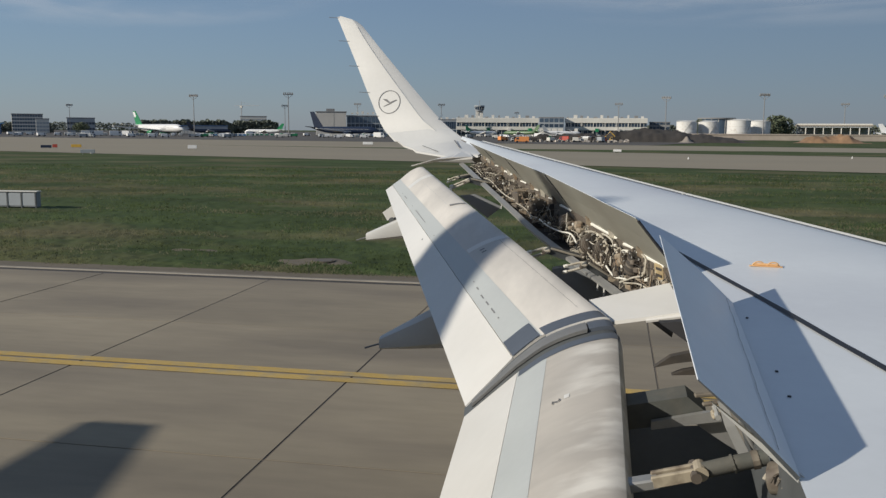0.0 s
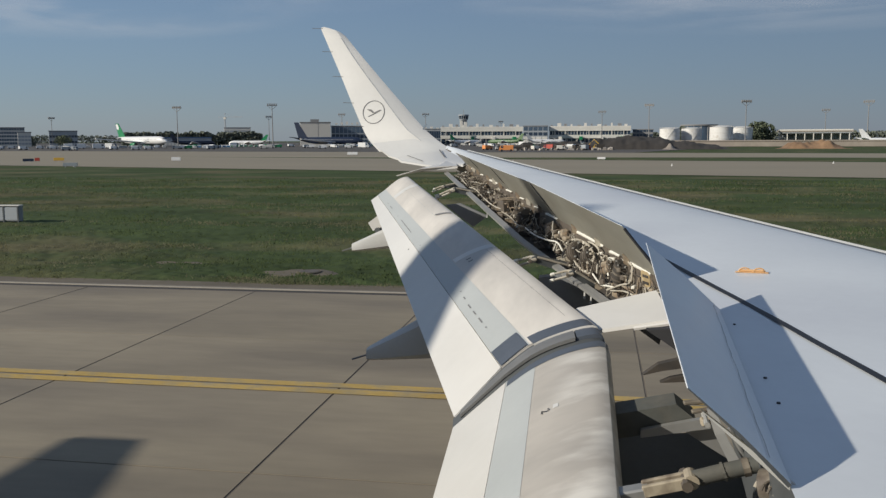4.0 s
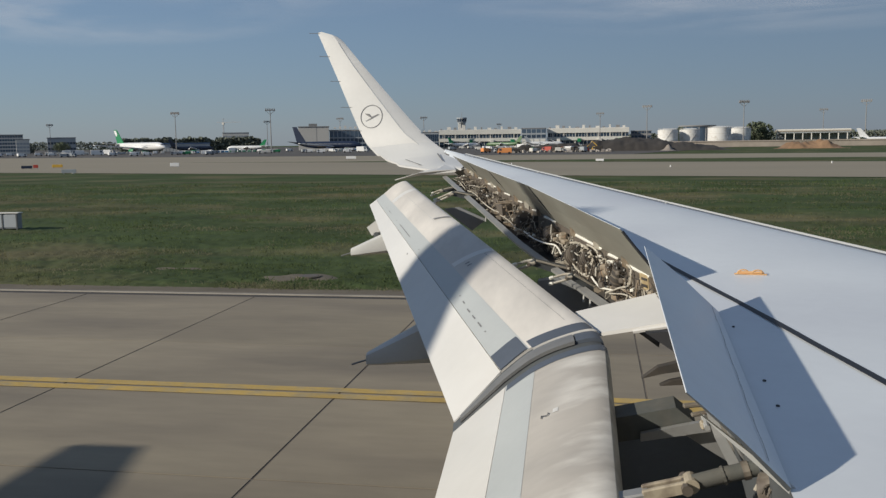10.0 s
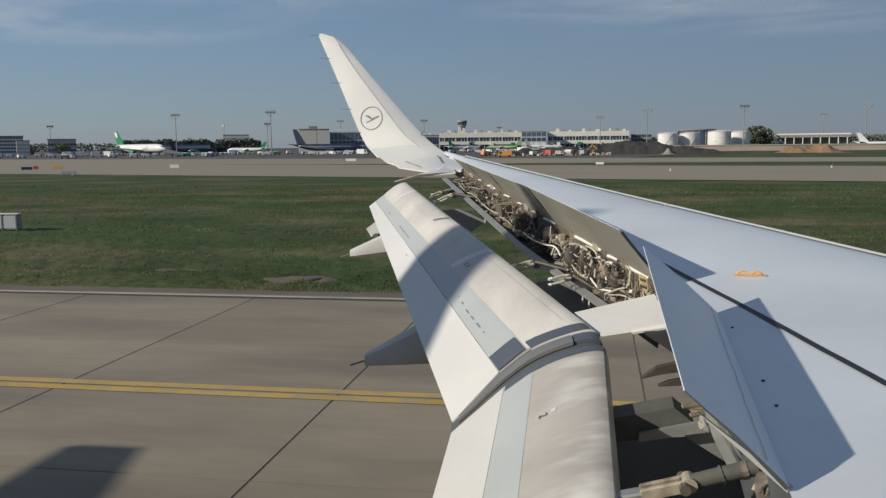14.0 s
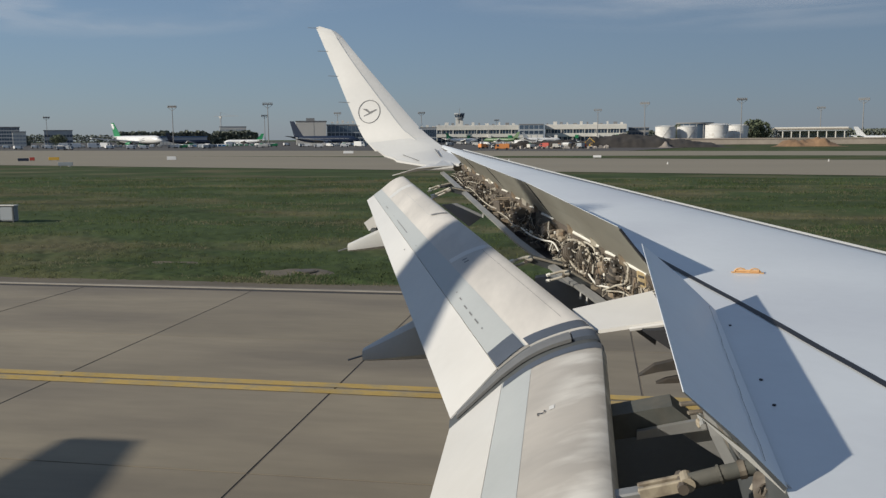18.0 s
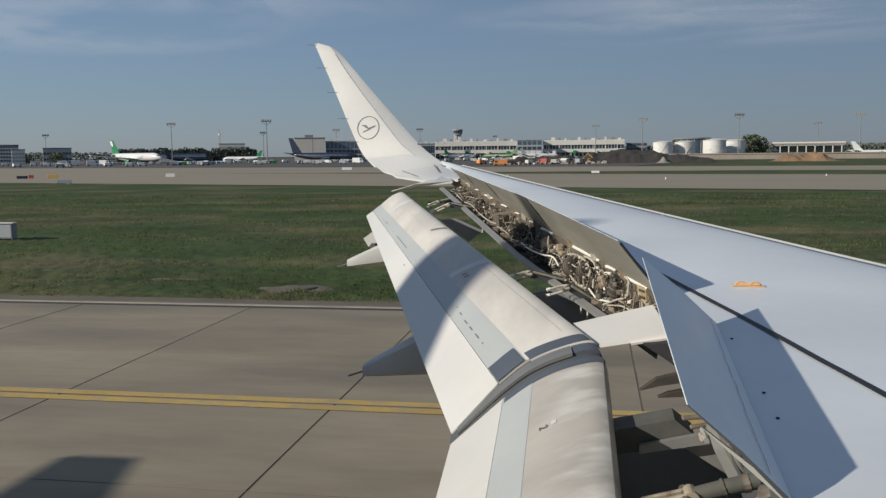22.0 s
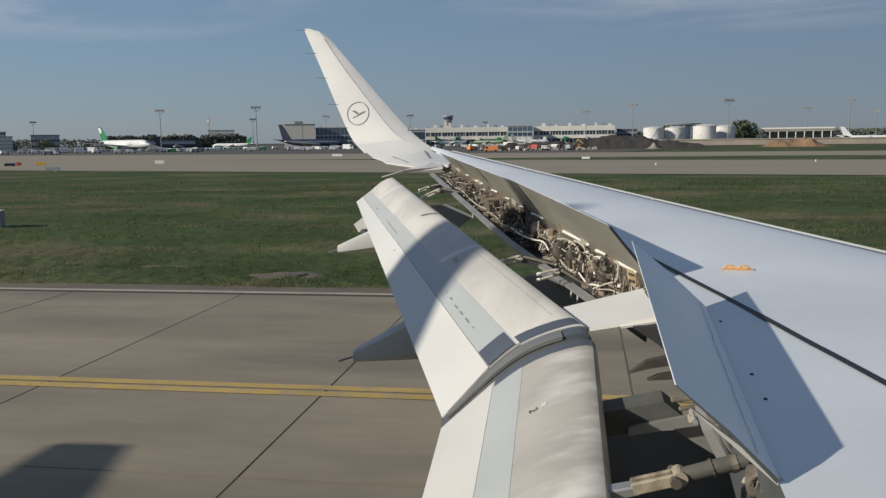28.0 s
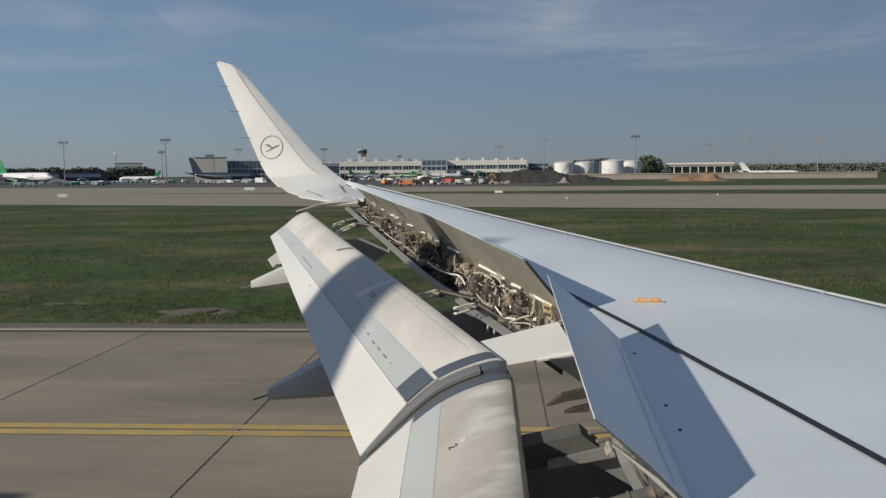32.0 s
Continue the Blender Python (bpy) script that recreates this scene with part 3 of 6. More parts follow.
patch("end_band", OUT_A, OUT_B, 0.0, 0.034, 3.06, 4.0, M_SEAL, flap_out, "dark blue-grey end band", 0.006, 4, 14)
patch("end_band", IN_A, IN_B, 0.0, 0.026, 0.35, 3.95, M_SEAL, flap_in, "dark blue-grey end band", 0.002, 3, 14)

# ---- flap track fairings
def fairing(y, x0, z0, z1, x1, w, top, low):
    """A tapering fairing: rear end at x0 between z0 and z1, running forward to x1; slopes of its top and bottom."""
    rings = []
    for i in range(11):
        u = i / 10
        x = x0 + (x1 - x0) * u
        zt, zb = z1 + min(top * (x - x0), 0.42), z0 + low * (x - x0)
        ww = w * (0.35 + 0.65 * u ** 0.5) / 2
        rings.append([Vector((x, y + ww * a, zt + (zb - zt) * b)) for a, b in ((-0.45, 0), (0.45, 0), (0.9, 0.14), (1, 0.5), (0.85, 0.86), (0.4, 1), (-0.4, 1), (-0.85, 0.86), (-1, 0.5), (-0.9, 0.14))])
    return part("flap_track_fairing", loft(rings), M_FAIR, airliner, "pale grey tapering fairing under the flap", True)


for y, x0, z0, z1, x1, w, top, low in ((6.7, -1.83, 2.665, 2.765, -0.45, 0.34, 0.58, 0.08), (10.3, -2.98, 3.05, 3.145, -2.15, 0.28, 0.46, 0.10)):
    f = fairing(y, x0, z0, z1, x1, w, top, low)
    part("drain_wick", tube([(x0, y, z0 + 0.04), (x0 - 0.13, y - 0.02, z0 - 0.0)], 0.008, 5), M_LINE, f)

hb = part("flap_bracket", prism([(-2.81, 10.42, 3.39), (-2.66, 10.42, 3.50), (-2.60, 10.42, 3.50), (-2.62, 10.42, 3.35), (-2.75, 10.42, 3.29)], (0, 0.10, 0)), M_WHITE, airliner, "white bracket between flap and fairing")
part("pivot", tube([(-2.685, 10.38, 3.30), (-2.685, 10.56, 3.30)], 0.035, 10), M_DARK, hb, "dark pivot")

# ---- raised spoilers
def spoiler(y0, y1, rise0, rise1, back0, back1, name="spoiler", n=6):
    rings = []
    for i in range(n + 1):
        u = i / n
        y = y0 + (y1 - y0) * u
        xh, zh = hinge(y)
        rise, back = rise0 + (rise1 - rise0) * u, back0 + (back1 - back0) * u
        a = Vector((xh, y, zh + 0.012))
        e = Vector((xh - back, y, zh + rise))
        nrm = Vector((rise, 0, back)).normalized()
        m = a.lerp(e, 0.5) + nrm * 0.006
        rings.append([a, m, e, e - nrm * 0.003, m - nrm * 0.008, a - nrm * 0.012])
    bm = loft(rings)
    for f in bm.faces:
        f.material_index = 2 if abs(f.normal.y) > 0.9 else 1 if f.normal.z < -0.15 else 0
    return part(name, bm, [M_WING, M_UNDER, M_DARK], airliner, "raised spoiler panel, beige-brown underneath")


OUTER = [(5.05, 7.43, .328, .316, .262, .247), (7.46, 9.4, .315, .265, .247, .233), (9.42, 11.0, .265, .23, .233, .217), (11.02, 12.35, .23, .198, .217, .20)]
for y0, y1, r0, r1, b0, b1 in OUTER:
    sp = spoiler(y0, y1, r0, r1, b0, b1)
    # Black bar along the panel end in place of the shaded gap.
    xe, ze = hinge(y0)
    part("end_seal", tube([(xe - 0.01, y0 - 0.012, ze + 0.02), (xe - b0 * 0.5, y0 - 0.014, ze + r0 * 0.5), (xe - b0 * 0.96, y0 - 0.012, ze + r0 * 0.96)], 0.009 if y0 < 6 else 0.007 if y0 < 8 else 0.004, 6), M_BLACK, sp, "black bar in place of the gap beside the panel")
    # hinge lugs that stiffen the underside
    for k in range(1, 4):
        y = y0 + (y1 - y0) * k / 4
        xk, zk = hinge(y)
        part("hinge_lug", prism([(xk - 0.012, y, zk - 0.03), (xk - 0.012, y, zk + 0.02), (xk - 0.06, y, zk + 0.055), (xk - 0.05, y, zk - 0.01)], (0, 0.018, 0)), M_TAN if k % 2 else M_PIPE, sp)
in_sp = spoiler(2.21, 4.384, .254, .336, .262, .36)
UPN = Vector((0.65, 0, 0.76))


def on_spoiler(y, f):
    """A point of the inner spoiler's upper face, f from the hinge (0) to the free edge (1)."""
    xh, zh = hinge(y)
    u = (y - 2.21) / 2.174
    return Vector((xh - (0.262 + 0.098 * u) * f, y, zh + 0.012 + (0.254 + 0.082 * u) * f)) + UPN * (0.0025 + 0.012 * min(f, 1 - f))


crack = [on_spoiler(4.3 - 2.05 * k / 40, 0.10 + 0.10 * (k / 40) + 0.006 * math.sin(k * 1.3) + 0.006 * math.sin(k * 0.45)) for k in range(41)]
part("sealant_line", ribbon(bmesh.new(), [p - UPN * 0.0012 for p in crack], 0.0026, UPN), M_LINE, in_sp, "thin dark sealant line")
for x, y in ((0.626, 4.082), (0.607, 3.213), (0.597, 2.92)):
    part("bolt_head", tube([(x, y, surf(x, y) - 0.01), (x, y, surf(x, y) + 0.005)], 0.0065, 8), M_BLACK, wing)

# orange lifting-point marker on the wing
MX, MY = 0.90, 5.30
mk = part("marker", boxm((-0.092, -0.010, 0), (0.092, 0.010, 0.005), pose(MX, MY, surf(MX, MY) + 0.002, 0, 0, -8)), M_FITTING, wing, "orange fitting")
part("saddle", boxm((-0.07, -0.007, 0.003), (0.07, 0.007, 0.019), pose(MX, MY, surf(MX, MY) + 0.002, 0, 0, -8), 0.006), M_FITTING, mk, "raised orange saddle")
for s in (-0.04, 0.04):
    hoop = [(MX + s + 0.034 * math.cos(a * math.pi / 8), MY - s * 0.14, surf(MX, MY) + 0.005 + 0.024 * math.sin(a * math.pi / 8)) for a in range(9)]
    part("hoop", tube(hoop, 0.0045, 6), M_FITTING, mk)

# ---- white fixed panel at the kink
kink = [(-0.118, 5.15, 3.455), (-0.022, 4.76, 3.41), (0.40, 4.62, 3.52), (0.34, 5.1, 3.585)]
part("kink_panel", prism(kink, (0, 0, -0.02)), M_WHITE, airliner, "white fixed panel at the wing kink")

# ---- the open flap bay: lower lip, ribs, hoses and actuators
def lip(y):
    return -0.604 - (0.318 if y > 7.6 else 0.38) * (y - 7.6), 3.518 + 0.0815 * (y - 7.6)


rings = []
for i in range(13):
    y = 5.35 + (12.5 - 5.35) * i / 12
    x, z = lip(y)
    rings.append([Vector((x, y, z + 0.02)), Vector((x - 0.05, y, z + 0.004)), Vector((x - 0.05, y, z - 0.016)), Vector((x + 0.0, y, z - 0.03)), Vector((x + 0.012, y, z - 0.01))])
shroud = part("lower_shroud", loft(rings), M_METAL, airliner, "grey metal lower lip of the flap bay")
# The spar's dark colour carries the depth shade of the bay.
rings = []
for i in range(13):
    y = 4.95 + (12.5 - 4.95) * i / 12
    (x, z), (xr, zr) = hinge(y), lip(y)
    rings.append([Vector((x + 0.02, y, z - 0.02)), Vector((x + 0.02, y, z - 0.28)), Vector((x + 0.05, y, z - 0.28)), Vector((x + 0.05, y, z - 0.02))])
spar = part("rear_spar", loft(rings), M_CAVITY, airliner, "rear spar, depth shade put into its dark colour")

rng = random.Random(11)


def bay_point(y, u, v):
    """A point in the bay: u from the spar (0) to the lip (1), v from bottom (0) to the hinge line (1.25)."""
    (x, z), (xr, zr) = hinge(y), lip(y)
    return Vector((x + (xr + 0.02 - x) * u, y, (z - 0.27) * (1 - v) + (z - 0.06) * v + (zr - z + 0.24) * u * (1 - v)))


def bay_pipe(name, pts, r, material, label="", parent=None, sides=7):
    """A bent pipe through bay stations (y, u, v)."""
    return part(name, tube(spline([bay_point(*p) for p in pts], len(pts) * 4), r, sides), material, parent or shroud, label, True)


def bay_box(name, y, u, v, size, material, turn=17, label="", parent=None, bevel=0.12):
    a, b, c = (k / 2 for k in size)
    m = Matrix.Translation(bay_point(y, u, v)) @ pose(0, 0, 0, 0, -6, turn)
    return part(name, boxm((-a, -b, -c), (a, b, c), m, min(size) * bevel), material, parent or shroud, label)


def drum(name, y, u, v, r, length, material, label="", turn=(0.35, -0.9, 0.25)):
    """A short cast cylinder with raised bands and a bolted end cover."""
    c, d = bay_point(y, u, v), Vector(turn).normalized()
    a, b = c - d * length / 2, c + d * length / 2
    ob = part(name, tube([a, b], r, 16), material, shroud, label, True)
    for k in (0.12, 0.45, 0.8):
        part("band", tube([a.lerp(b, k), a.lerp(b, k + 0.09)], r * 1.08, 16), M_MUD if k == 0.45 else M_BROWN, ob, "", True)
    part("end_cover", tube([b, b + d * 0.012], r * 0.72, 14), M_CAVITY, ob)
    side = d.orthogonal().normalized()
    for k in range(6):
        q = Matrix.Rotation(k * math.pi / 3, 3, d) @ side
        part("bolt", tube([b + q * r * 0.85, b + q * r * 0.85 + d * 0.012], r * 0.1, 6), M_STEEL, ob)
    return ob


# Added floor keeps out light from below; its darkness is painted shade.
rings = []
for i in range(13):
    y = 5.1 + 7.3 * i / 12
    a, b = bay_point(y, 0.02, 0), bay_point(y, 0.97, -0.02)
    rings.append([a, b, b - Vector((0, 0, 0.02)), a - Vector((0, 0, 0.02))])
part("bay_floor", loft(rings), M_CAVITY, shroud, "added floor of the flap bay, dark for depth shade")
# white rail segments along the spoiler hinge
for ya, yb, r in ((5.28, 5.78, .013), (5.84, 6.06, .012), (6.18, 6.96, .013), (7.42, 7.84, .011), (8.08, 8.3, .007), (8.72, 8.95, .008), (9.3, 9.62, .009), (10.1, 10.62, .011), (11.05, 11.3, .008), (11.9, 12.1, .008)):
    seg = bay_pipe("hinge_rail", [(yb, .03, 1.22), ((ya + yb) / 2, .03, 1.26), (ya, .03, 1.28)], r, M_RAIL, "white hinge rail segment")
    for y in (ya, yb):
        part("rail_end", tube([bay_point(y, .03, 1.25) + Vector((0, -.008, 0)), bay_point(y, .03, 1.25) + Vector((0, .008, 0))], r * 1.35, 8), M_MUD, seg)
# toothed hinge strip on the spoiler underside
for k in range(9):
    y = 6.62 - .05 * k
    p = bay_point(y, .05, 1.42 + .012 * k)
    part("hinge_tooth", boxm((-.006, -.012, -.022), (.006, .012, .022), Matrix.Translation(p) @ pose(0, 0, 0, 0, 30, 17), .003), M_PIPE, shroud)
bay_pipe("hinge_strip", [(6.64, .04, 1.5), (6.4, .04, 1.55), (6.18, .04, 1.5), (6.08, .1, 1.36)], .007, M_BROWN)
# cross ribs with a hollowed outline
for y, material in ((5.62, M_MUD), (6.12, M_TAN), (6.95, M_PIPE), (7.55, M_MUD), (8.1, M_CAVITY), (8.75, M_TAN), (9.45, M_MUD), (10.05, M_PIPE), (10.75, M_TAN), (11.3, M_MUD), (11.95, M_TAN)):
    q = [(0, 0), (0.95, 0.0), (0.9, 0.22), (0.62, 0.26), (0.36, 0.5), (0.2, 1.05), (0, 1.1)]
    rib = part("rib", prism([bay_point(y, *k) for k in q], (0, 0.012, 0)), material, shroud)
    part("rib_cap", tube([bay_point(y, u, v + .02) for u, v in q[2:6]], .005, 6), M_HOSE, rib)
# amber end bracket with two slots beside the kink panel
ab = bay_box("end_bracket", 5.36, .16, 1.05, (.018, .11, .10), M_AMBER, 24, "yellow primed end bracket")
for k in (-.022, .028):
    part("slot", boxm((-.014, -.045, -.008), (-.010, .03, .008), Matrix.Translation(bay_point(5.36, .16, 1.05) + Vector((0, 0, k * .8))) @ pose(0, 0, 0, 0, -6, 24)), M_CAVITY, ab)
# ragged white-rimmed casting round the flap drive
rim_pts = [(6.82, .7, .78), (6.68, .76, .6), (6.52, .8, .42), (6.36, .82, .36), (6.24, .8, .42), (6.2, .7, .7), (6.24, .6, .98), (6.4, .5, 1.14), (6.6, .5, 1.13), (6.76, .56, 1.0), (6.82, .7, .78)]
rim = bay_pipe("casting_rim", rim_pts, .007, M_HOSE, "ragged pale rim of a cast housing")
for i in range(0, 30):
    k = i / 30 * 10
    a = bay_point(*rim_pts[int(k)]).lerp(bay_point(*rim_pts[int(k) + 1]), k - int(k))
    w = rng.uniform(.007, .016)
    part("rim_flange", boxm((-w, -.012, -w * .7), (w, .012, w * .7), Matrix.Translation(a) @ pose(0, 0, 0, rng.uniform(-25, 25), rng.uniform(-40, 40), rng.uniform(0, 60)), .004), rng.choice((M_PIPE, M_HOSE, M_MUD)), rim)
drum("flap_drive", 6.62, .5, .72, .075, .13, M_BROWN, "dark brown flap drive drum")
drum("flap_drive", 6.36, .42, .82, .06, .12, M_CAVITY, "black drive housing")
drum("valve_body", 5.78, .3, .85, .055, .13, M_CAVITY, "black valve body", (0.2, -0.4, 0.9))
drum("valve_body", 5.98, .45, .75, .035, .10, M_TAN, "tan valve body", (0.5, -0.7, 0.5))
for y, u, v, r in ((7.35, .4, .8, .06), (8.25, .5, .8, .07), (8.55, .4, .75, .055), (9.5, .45, .75, .055), (10.45, .45, .7, .055), (11.2, .45, .7, .05), (11.8, .45, .7, .045)):
    drum("actuator", y, u, v, r, .15, M_BROWN, "dark hydraulic actuator housing", (0.3 + .2 * math.sin(y * 5), -0.8, 0.3 * math.cos(y * 3)))
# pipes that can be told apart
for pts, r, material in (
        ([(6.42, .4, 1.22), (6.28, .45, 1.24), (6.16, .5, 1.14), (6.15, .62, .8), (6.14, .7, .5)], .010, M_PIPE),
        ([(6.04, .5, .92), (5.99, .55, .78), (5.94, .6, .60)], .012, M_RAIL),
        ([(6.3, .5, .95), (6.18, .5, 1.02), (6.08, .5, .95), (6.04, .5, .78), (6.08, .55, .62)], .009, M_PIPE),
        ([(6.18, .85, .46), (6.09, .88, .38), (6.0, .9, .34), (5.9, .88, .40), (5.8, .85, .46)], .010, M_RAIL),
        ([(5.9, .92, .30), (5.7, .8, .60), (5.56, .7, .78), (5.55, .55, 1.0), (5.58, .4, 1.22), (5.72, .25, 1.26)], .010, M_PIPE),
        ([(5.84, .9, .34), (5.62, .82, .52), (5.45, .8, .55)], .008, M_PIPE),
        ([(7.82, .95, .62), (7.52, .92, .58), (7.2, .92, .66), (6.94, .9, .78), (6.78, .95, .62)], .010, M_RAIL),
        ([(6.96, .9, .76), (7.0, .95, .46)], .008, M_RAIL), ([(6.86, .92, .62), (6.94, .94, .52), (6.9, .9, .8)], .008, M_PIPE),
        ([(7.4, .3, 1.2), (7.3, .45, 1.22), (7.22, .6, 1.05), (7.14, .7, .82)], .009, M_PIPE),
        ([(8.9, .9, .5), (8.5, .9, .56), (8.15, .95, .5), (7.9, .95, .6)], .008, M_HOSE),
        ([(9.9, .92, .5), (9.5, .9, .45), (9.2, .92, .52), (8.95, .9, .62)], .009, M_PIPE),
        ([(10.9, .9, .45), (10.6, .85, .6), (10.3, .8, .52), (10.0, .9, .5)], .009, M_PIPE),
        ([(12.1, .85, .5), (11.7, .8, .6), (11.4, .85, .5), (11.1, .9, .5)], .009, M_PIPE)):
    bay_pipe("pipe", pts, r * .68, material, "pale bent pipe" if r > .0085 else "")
# open brown box with a pale frame
vb = bay_box("valve_box", 8.98, .62, .78, (.13, .24, .13), M_BROWN, 17, "open brown box with a pale frame")
for dy, dz in ((-.12, .065), (-.12, -.065), (.12, .065)):
    p = bay_point(8.98, .62, .78) + Vector((0, dy, dz))
    part("box_rim", tube([p + Vector((-.08, 0, 0)), p + Vector((.07, 0, .01))], .007, 6), M_TAN, vb)
# Dark plate in place of the shaded inside of the box.
part("box_hollow", boxm((-.05, -.123, -.045), (.05, -.118, .045), Matrix.Translation(bay_point(8.98, .62, .78)) @ pose(0, 0, 0, 0, -6, 17)), M_CAVITY, vb)
# tan castings beside the pushrod
for y, u, v, k in ((6.98, .45, 1.0, 1), (6.88, .55, .95, .8), (7.06, .3, 1.05, .9), (7.12, .55, .85, .7), (10.3, .5, .8, .8), (9.75, .5, .85, .7), (11.5, .5, .8, .7)):
    bay_box("casting", y, u, v, (.07 * k, .09 * k, .05 * k), M_TAN, rng.uniform(0, 60), "tan cast lug" if k == 1 else "", None, .3)
# looms and hoses too thin to follow singly
for i in range(260):
    y = 5.05 + 7.1 * rng.random() ** 1.15
    n = rng.choice((3, 4, 5))
    pts = []
    for k in range(n):
        pts.append((min(12.3, max(5.05, y)), min(.98, max(.05, rng.gauss(0.5, 0.26))), rng.uniform(.1, 1.15)))
        y += rng.uniform(-0.07, 0.14)
    bay_pipe("hose", pts, rng.choice((.0025, .003, .004, .005)), rng.choice((M_PIPE, M_HOSE, M_TAN, M_MUD, M_BLACK, M_CAVITY, M_BROWN, M_CAVITY)), sides=5)
for i in range(150):
    y = 5.05 + 7.2 * rng.random()
    s_ = rng.uniform(.010, .030)
    bay_box("bracket", y, rng.uniform(.05, .8), rng.uniform(.1, 1.0), (s_ * 1.6, s_ * rng.uniform(1, 3), s_ * 1.4), rng.choice((M_CAVITY, M_BROWN, M_MUD, M_TAN, M_MUD, M_BROWN)), rng.gauss(17, 25), bevel=.2)
for i in range(110):
    y = 5.05 + 7.1 * rng.random() ** 1.1
    s_ = rng.uniform(.006, .014)
    bay_box("clip", y, rng.random(), rng.uniform(.2, 1.15), (s_ * 2, s_ * rng.uniform(1.2, 4.5), s_ * 1.6), rng.choice((M_PIPE, M_RAIL, M_HOSE, M_TAN)), rng.uniform(-40, 90), bevel=.2)


# ---- flap carriages between bay and flap
def carriage(y, tip, root, scale=1.0):
    """A dark track beam that leaves the bay, with a pale two-pronged fork gripping the flap's nose."""
    t, r = Vector((tip[0], y, tip[1])), Vector((root[0], y, root[1]))
    x, z = lip(y)
    d = (t - r).normalized()
    up = Vector((0, 0, 1))
    back = Vector((x + 0.10, y + 0.06, z - 0.03))
    beam = part("flap_carriage", loft([[p + Vector((0, -w, h)), p + Vector((0, w, h)), p + Vector((0, w, -h)), p + Vector((0, -w, -h))]
                                       for p, w, h in ((r + d * 0.03, 0.024 * scale, 0.018 * scale), (r, 0.03 * scale, 0.028 * scale), (back, 0.04 * scale, 0.045 * scale))]), M_DARK, airliner, "dark grey flap carriage beam")
    for s in (-1, 1):
        prong = [r + Vector((0, s * 0.03 * scale, s * 0.008)), r + d * 0.05 + Vector((0, s * 0.042 * scale, 0.004 + s * 0.016)), t + Vector((0, s * 0.04 * scale, s * 0.016))]
        pr = part("prong", tube(spline(prong, 5), 0.013 * scale, 8, None, 0.010 * scale), M_PIPE, beam, "pale metal fork prong", True)
        part("prong_tip", boxm((-0.022 * scale, -0.016 * scale, -0.013 * scale), (0.022 * scale, 0.016 * scale, 0.013 * scale), Matrix.Translation(prong[2]) @ pose(0, 0, 0, s * 14, -16, 10 * s), 0.005), M_RAIL, pr, "cast lug at the tip")
    part("pin", tube([r.lerp(t, 0.25) + Vector((0, -0.06 * scale, 0)), r.lerp(t, 0.25) + Vector((0, 0.06 * scale, 0))], 0.014 * scale, 8), M_MUD, beam)
    part("yoke", boxm((-0.03 * scale, -0.05 * scale, -0.012 * scale), (0.03 * scale, 0.05 * scale, 0.012 * scale), Matrix.Translation(r.lerp(t, 0.12)) @ pose(0, 0, 0, 0, -12, 6), 0.006), M_HOSE, beam, "pale cast yoke")
    part("link", tube([back + Vector((0.0, -0.05, 0.03)), r + Vector((0.02, -0.045, 0.02))], 0.009, 6), M_HOSE, beam)


for y0, y1 in ((0.3, 3.2), (3.23, 6.2), (6.23, 9.2), (9.23, 12.1), (12.13, 14.9)):
    rings = []
    for i in range(7):
        y = y0 + (y1 - y0) * i / 6
        xl, zl = le(y)
        rings.append([Vector((xl + 0.19, y, zl - 0.09)), Vector((xl + 0.20, y, zl - 0.036)), Vector((xl + 0.206, y, zl - 0.030)), Vector((xl + 0.24, y, zl - 0.022)), Vector((xl + 0.29, y, zl - 0.048)), Vector((xl + 0.34, y, zl - 0.08)), Vector((xl + 0.28, y, zl - 0.16)), Vector((xl + 0.20, y, zl - 0.10))])
    bm = loft(rings)
    # Rear faces coloured dark as the shaded gap behind the wing's edge.
    for f in bm.faces:
        c = f.calc_center_median()
        f.material_index = 1 if c.x - le(c.y)[0] < 0.21 else 0
    part("slat", bm, [M_FAIR, M_SEAL], airliner, "extended pale leading-edge slat, shaded gap coloured onto its rear", True)

carriage(6.8, (-0.638, 3.463), (-0.48, 3.508))
carriage(6.2, (-0.315, 3.462), (-0.17, 3.498), 0.8)
carriage(10.6, (-1.98, 3.70), (-1.74, 3.80), 1.1)
carriage(11.6, (-2.20, 3.72), (-2.05, 3.77), 0.8)

# Dark plates added below the lip; their grey stands for shade there.
part("track_cover", prism([(-0.44, 6.6, 3.39), (-0.35, 6.6, 3.405), (-0.14, 6.6, 3.425), (0.10, 6.6, 3.20), (-0.23, 6.6, 3.12), (-0.42, 6.6, 3.26)], (0, 0.12, 0)), M_COVER, shroud, "flap track cover, dark grey for the shade there")
part("cover_plate", prism([(-0.14, 6.56, 3.34), (0.04, 6.56, 3.30), (0.07, 6.56, 3.245)], (0, 0.02, 0)), M_FAIR, shroud, "pale corner of a cover plate")
part("cover_plate", prism([(-1.80, 10.2, 3.64), (-1.61, 10.2, 3.66), (-1.28, 10.2, 3.515), (-1.46, 10.2, 3.38), (-1.62, 10.2, 3.50)], (0, 0.03, 0)), M_COVER, shroud, "plate below the lip, grey for its shade")
for y in (6.02, 6.14, 9.3):
    x, z = lip(y)
    part("drop_link", tube([(x - 0.03, y, z), (x - 0.035, y, z - 0.075)], 0.008, 6), M_FAIR, shroud, "pale drop link")

